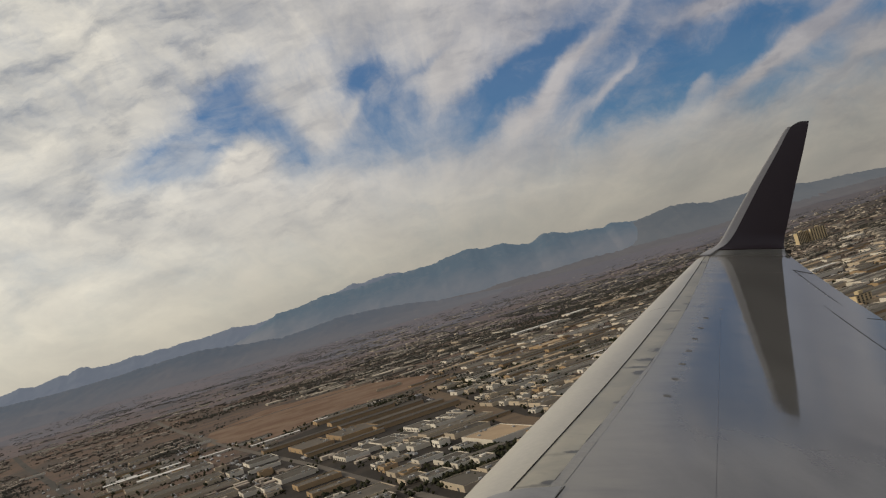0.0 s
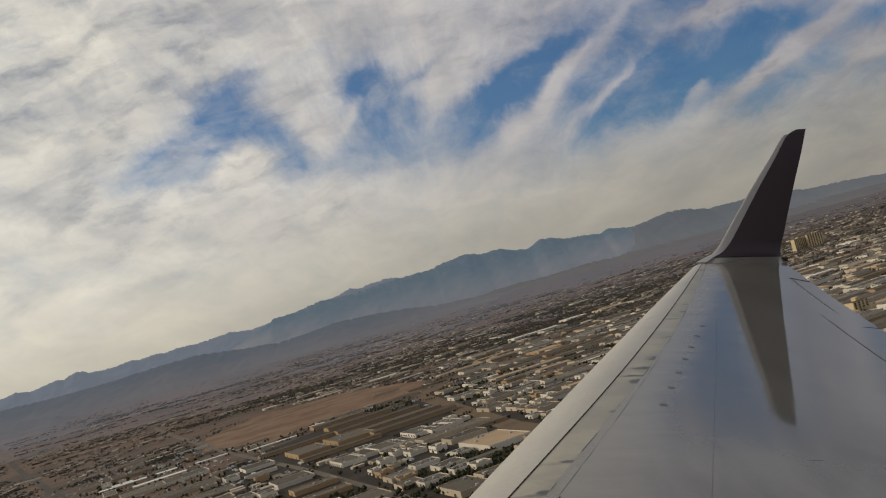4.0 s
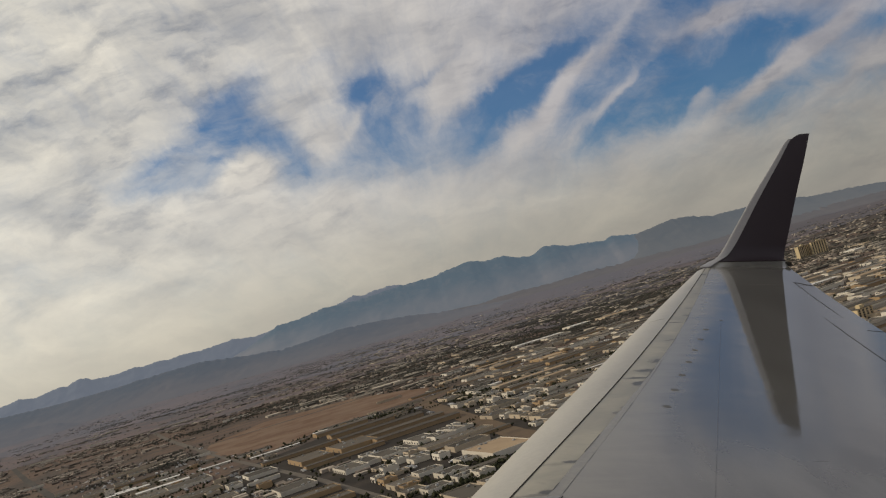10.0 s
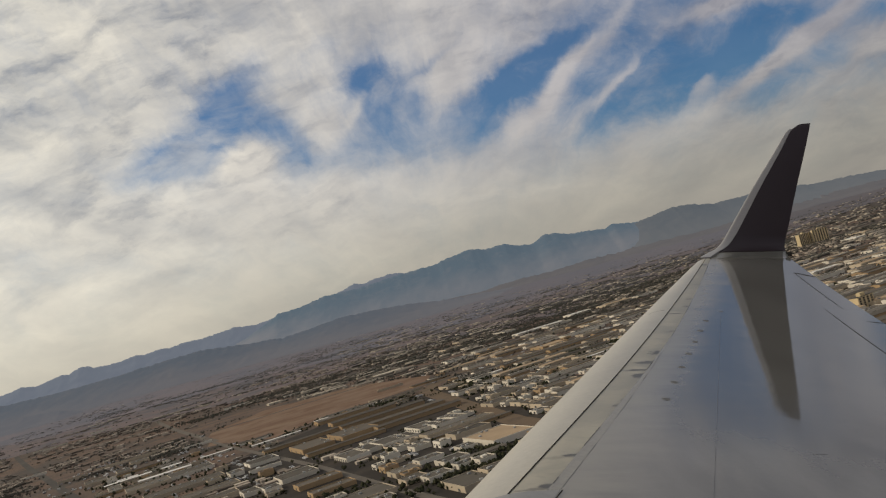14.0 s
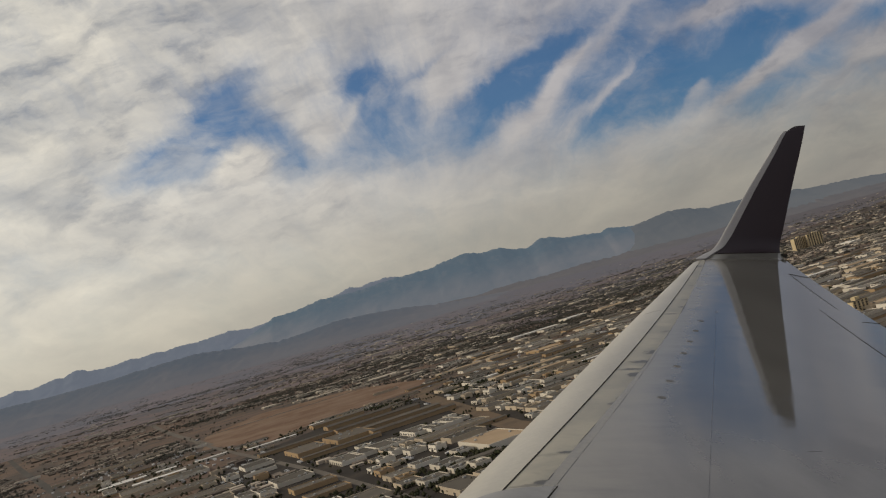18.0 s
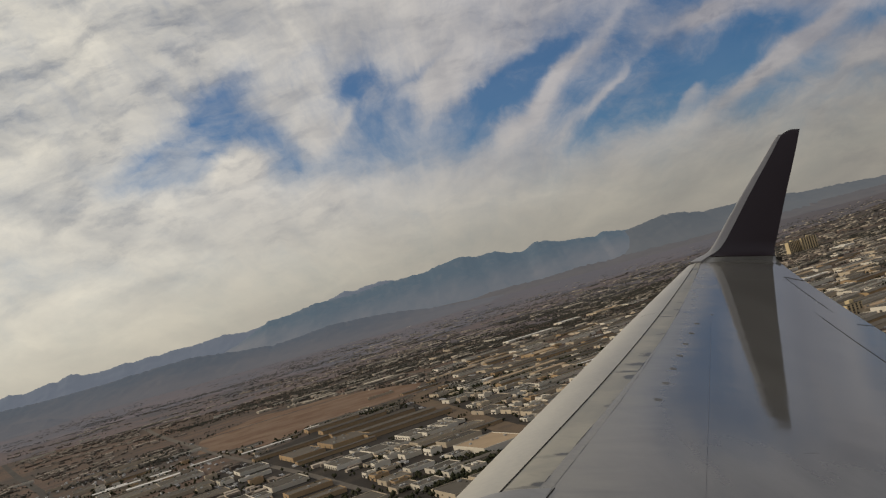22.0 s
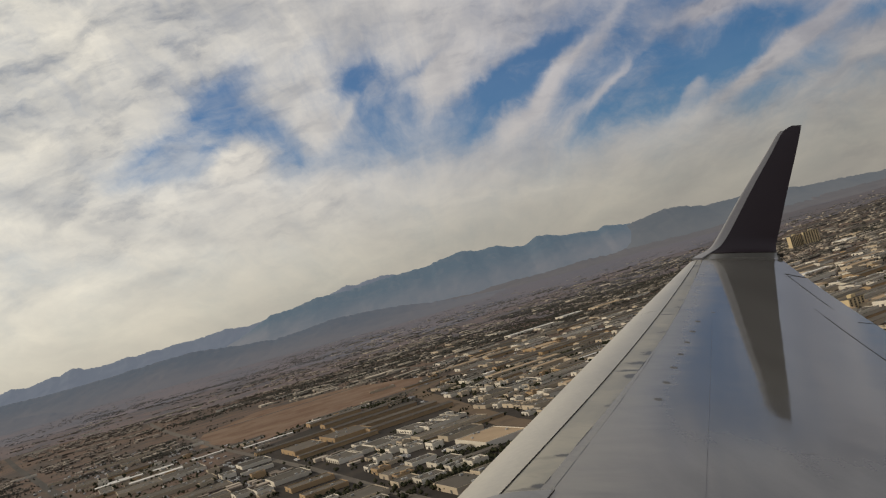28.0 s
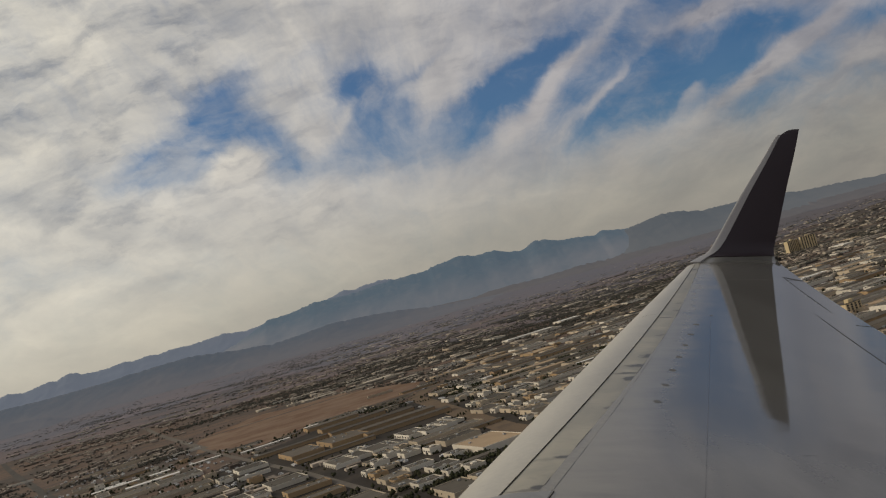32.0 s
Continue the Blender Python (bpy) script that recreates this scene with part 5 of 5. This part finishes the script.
def fin(root, tip, thick=0.12):
    """A thin tapered surface: leading and trailing points at root and tip."""
    (a, b), (c, d) = root, tip
    up = Vector((0, 0, thick)) if abs(a[1] - c[1]) > abs(a[2] - c[2]) else Vector((0, thick, 0))
    top = [Vector(p) + up for p in (a, b, d, c)]
    low = [Vector(p) - up for p in (a, b, d, c)]
    return [tuple(p) for p in low + top], list(QUADS)


def jet(mat, label, name="business_jet"):
    ob = tagged(new(name), label, "aeroplane", "aircraft parked on the apron")
    part("fuselage", mesh_of("fuselage", *tube([(-9.5, 0.1, 2.2), (-8.8, 0.6, 2.1), (-7, 1.05, 2.0), (-3, 1.15, 2.0), (4, 1.15, 2.0), (7, 0.8, 2.3), (9.5, 0.2, 2.7)]), mat, True), ob)
    for side in (-1, 1):
        part("wing", mesh_of("wing", *fin(((-1.5, side * 1.0, 1.5), (2.3, side * 1.0, 1.5)), ((2.2, side * 9.5, 2.1), (3.4, side * 9.5, 2.1))), mat), ob)
        part("tailplane", mesh_of("tailplane", *fin(((8.0, side * 0.1, 5.6), (9.8, side * 0.1, 5.6)), ((9.6, side * 3.8, 5.7), (10.5, side * 3.8, 5.7)), 0.08), mat), ob)
        part("engine", mesh_of("engine", *tube([(4.0, 0.5, 2.5), (4.5, 0.62, 2.5), (6.6, 0.55, 2.5), (7.2, 0.35, 2.5)]), mat, True), ob, at=Matrix.Translation((0, side * 1.75, 0)))
        part("landing_gear", mesh_of("landing_gear", *boxes([(0.9, 1.4, side * 1.5 - 0.2, side * 1.5 + 0.2, 0, 1.4)]), "dark_panel"), ob)
    part("tail_fin", mesh_of("tail_fin", *fin(((5.6, 0, 2.8), (9.0, 0, 2.8)), ((8.2, 0, 5.7), (10.0, 0, 5.7)), 0.1), mat), ob)
    part("nose_gear", mesh_of("nose_gear", *boxes([(-7.2, -6.8, -0.15, 0.15, 0, 1.4)]), "dark_panel"), ob)
    part("windscreen", mesh_of("windscreen", *boxes([(-8.6, -7.9, -0.62, 0.62, 2.35, 2.62)]), "dark_panel"), ob)
    return ob


first = jet("jet", "small white business jet with a high tail, parked on the apron")
stands = ((627, 902, 100), (653, 937, 95), (685, 946, 110), (766, 752, 80), (784, 800, 120), (818, 721, 95), (773, 680, 100), (735, 640, 85), (700, 652, 95), (836, 833, 30), (870, 905, 35), (1104, 899, 140), (1135, 930, 135), (1052, 840, 120))
for k, (x, y, turn) in enumerate(stands):
    if k:
        made = copy_thing(first, pose(x, y, 0.14, 0, 0, turn))
        made.scale = (0.85,) * 3 if k % 3 else (1, 1, 1)
    else:
        first.matrix_world = pose(x, y, 0.14, 0, 0, turn)
cargo = jet("drab", "large drab grey cargo aircraft with a high tail", "cargo_aircraft")
cargo.matrix_world, cargo.scale = pose(1190, 800, 0.14, 0, 0, 150), (1, 1, 1)
cargo.scale = (2.2, 2.2, 2.2)


def hall(name, x, y, wide, deep, high, turn, wall, roof, label, category):
    """A large hall: walls, a raised roof edge, bays and a canopy on its front."""
    ob = tagged(new(name), label, category)
    ob.matrix_world = pose(x, y, 0, 0, 0, turn)
    w, d = wide / 2, deep / 2
    part("wall", mesh_of("wall", *boxes([(-w, w, -d, d, -0.5, high)]), wall), ob)
    part("roof", mesh_of("roof", *boxes([(-w + 1, w - 1, -d + 1, d - 1, high, high + 0.8)]), roof), ob)
    bay = mesh_of("bay", *boxes([(-2.4, 2.4, -0.3, 0.2, 0.0, high * 0.6)]), "dark_panel")
    n = max(2, int(wide / 16))
    for i in range(n):
        part("bay", bay, ob, at=Matrix.Translation((-w + wide * (i + 0.5) / n, -d, 0)))
    part("canopy", mesh_of("canopy", *boxes([(-w * 0.5, w * 0.5, -d - 5, -d, high * 0.62, high * 0.62 + 0.6)]), roof), ob)
    for i in range(max(3, n // 2)):
        part("roof_unit", unit_mesh, ob, at=Matrix.Translation((rng.uniform(-w + 4, w - 4), rng.uniform(-d + 4, d - 4), high + 0.8)))
    return ob


hall("terminal", 955, 1010, 120, 36, 12, 20, "white_wall", "white_roof", "white private-flight terminal with a flat roof", "terminal")
hall("hangar", 890, 965, 42, 34, 15, 20, "white_wall", "white_roof", "plain white hangar beside the apron", "hangar")
hall("hangar", 1385, 900, 90, 50, 20, -12, "cream_wall", "white_roof", "cream hangar with tall dark doors", "hangar")
hall("exhibition_hall", 1480, 1640, 330, 120, 26, 8, "cream_wall", "tan_roof", "long beige exhibition hall with stepped walls", "hall")
hall("exhibition_hall", 1270, 1700, 110, 80, 22, 8, "cream_wall", "tan_roof", "smaller beige hall beside the exhibition hall", "hall")


def gold_tower(x, y, turn):
    """A tall hotel of three gold glass wings that meet at a core."""
    ob = tagged(new("hotel_tower"), "tall gold glass hotel tower with pale vertical ribs", "hotel")
    ob.matrix_world = pose(x, y, 0, 0, 0, turn)
    high = 128
    rib = mesh_of("rib", *boxes([(-0.45, 0.45, -0.5, 0.5, 8, high - 16)]), "rib")
    for k in range(3):
        m = Matrix.Rotation(radians(90 + 120 * k), 4, "Z")
        arm = part("tower_wing", mesh_of("tower_wing", *boxes([(6, 98, -11, 11, -1, high)]), "gold"), ob, "gold mirror glass wing", at=m)
        part("base_band", mesh_of("base_band", *boxes([(5.4, 98.6, -11.8, 11.8, 0, 7)]), "rib"), arm)
        part("sign_panel", mesh_of("sign_panel", *boxes([(30, 96, -11.6, 11.6, high - 14, high - 3)]), "sign"), arm, "dark red sign panel")
        part("top_band", mesh_of("top_band", *boxes([(6, 98.4, -11.9, 11.9, high - 2.5, high + 1.5)]), "rib"), arm)
        for side in (-1, 1):
            for i in range(15):
                part("rib", rib, arm, at=Matrix.Translation((10 + i * 6, side * 11, 0)))
            part("lettering_bar", mesh_of("lettering_bar", *boxes([(48, 80, side * 11.9 - 0.2, side * 11.9 + 0.2, high - 10, high - 7)]), "rib"), arm, "pale bar of lettering")
    part("core", mesh_of("core", *tube([(0, 16, 0), (high + 5, 16, 0)], 18), "gold", False), ob, at=Matrix.Rotation(-math.pi / 2, 4, "Y"))
    return ob


gold_tower(1540, 1290, 12)
pyramid = tagged(new("pyramid_hotel"), "dark glass pyramid beside the gold tower", "hotel")
pyramid.matrix_world = pose(1830, 1420, 0, 0, 0, 20)
part("glass_face", mesh_of("glass_face", [(-90, -90, 0), (90, -90, 0), (90, 90, 0), (-90, 90, 0), (0, 0, 105)], [(3, 2, 1, 0), (0, 1, 4), (1, 2, 4), (2, 3, 4), (3, 0, 4)], "dark_panel"), pyramid)
part("base_wall", mesh_of("base_wall", *boxes([(-94, 94, -94, 94, -1, 5)]), "tan_roof"), pyramid)

sheet("golf_course", GOLF, "turf", "green golf course with dark trees", "golf course", 0.16)
ring = [(math.cos(a), math.sin(a)) for a in np.linspace(0, 2 * math.pi, 18, endpoint=False)]
sheet("pond", [(510 + 26 * c + 5 * math.sin(3 * i), 660 + 13 * q) for i, (c, q) in enumerate(ring)], "water", "small still pond on the golf course", "pond", 0.24)
for x, y, q in ((548, 640, 9), (560, 690, 12), (590, 660, 8), (500, 720, 10), (620, 760, 9)):
    sheet("bunker", [(x + q * c * (1 + 0.25 * math.sin(i * 2.3)), y + q * 0.7 * w) for i, (c, w) in enumerate(ring)], "sand", "pale sand bunker in the turf", "bunker", 0.22)
r = random.Random(31)
grown = []
while len(grown) < 420:
    x, y = r.uniform(430, 1150), r.uniform(490, 1400)
    if inside(x, y, GOLF) or (x > 0.72 * y and y > 1040):
        grown.append((x, y, r.uniform(2.0, 4.2)))
tagged(new("park_trees", mesh_of("park_trees", *grove(grown), "leaf")), "dark round trees on the golf course and by the airport", "trees", kind="stuff")

# ---------------------------------------------------------------- the motorway ahead, with its depots
ribbon("motorway", [(-3300, 4300), (-2500, 3300), (-2080, 3000), (-1850, 2500), (-1750, 1900)], 44, "concrete", "pale motorway across the brown desert", 0.4)
for off in (-10, 10):
    ribbon("lane_line", [(-2500 + off, 3300), (-2080 + off, 3000), (-1850 + off, 2500), (-1750 + off, 1900)], 1.0, "white_roof", "white lane line of the motorway", 0.5)
for x, y, wide, long, wall, roof in ((-2798, 2843, 50, 60, "white", "white"), (-2457, 2637, 70, 80, "white", "white"), (-2292, 2667, 60, 90, "cream", "grey"),
                                     (-2161, 2703, 60, 80, "cream", "grey"), (-2409, 2980, 34, 260, "cream", "grey"), (-2350, 2900, 34, 260, "cream", "grey"), (-2946, 3424, 60, 70, "white", "white")):
    warehouse(x, y, wide, long, 11, wall, roof, "large distribution depot with a flat pale roof on bare desert")
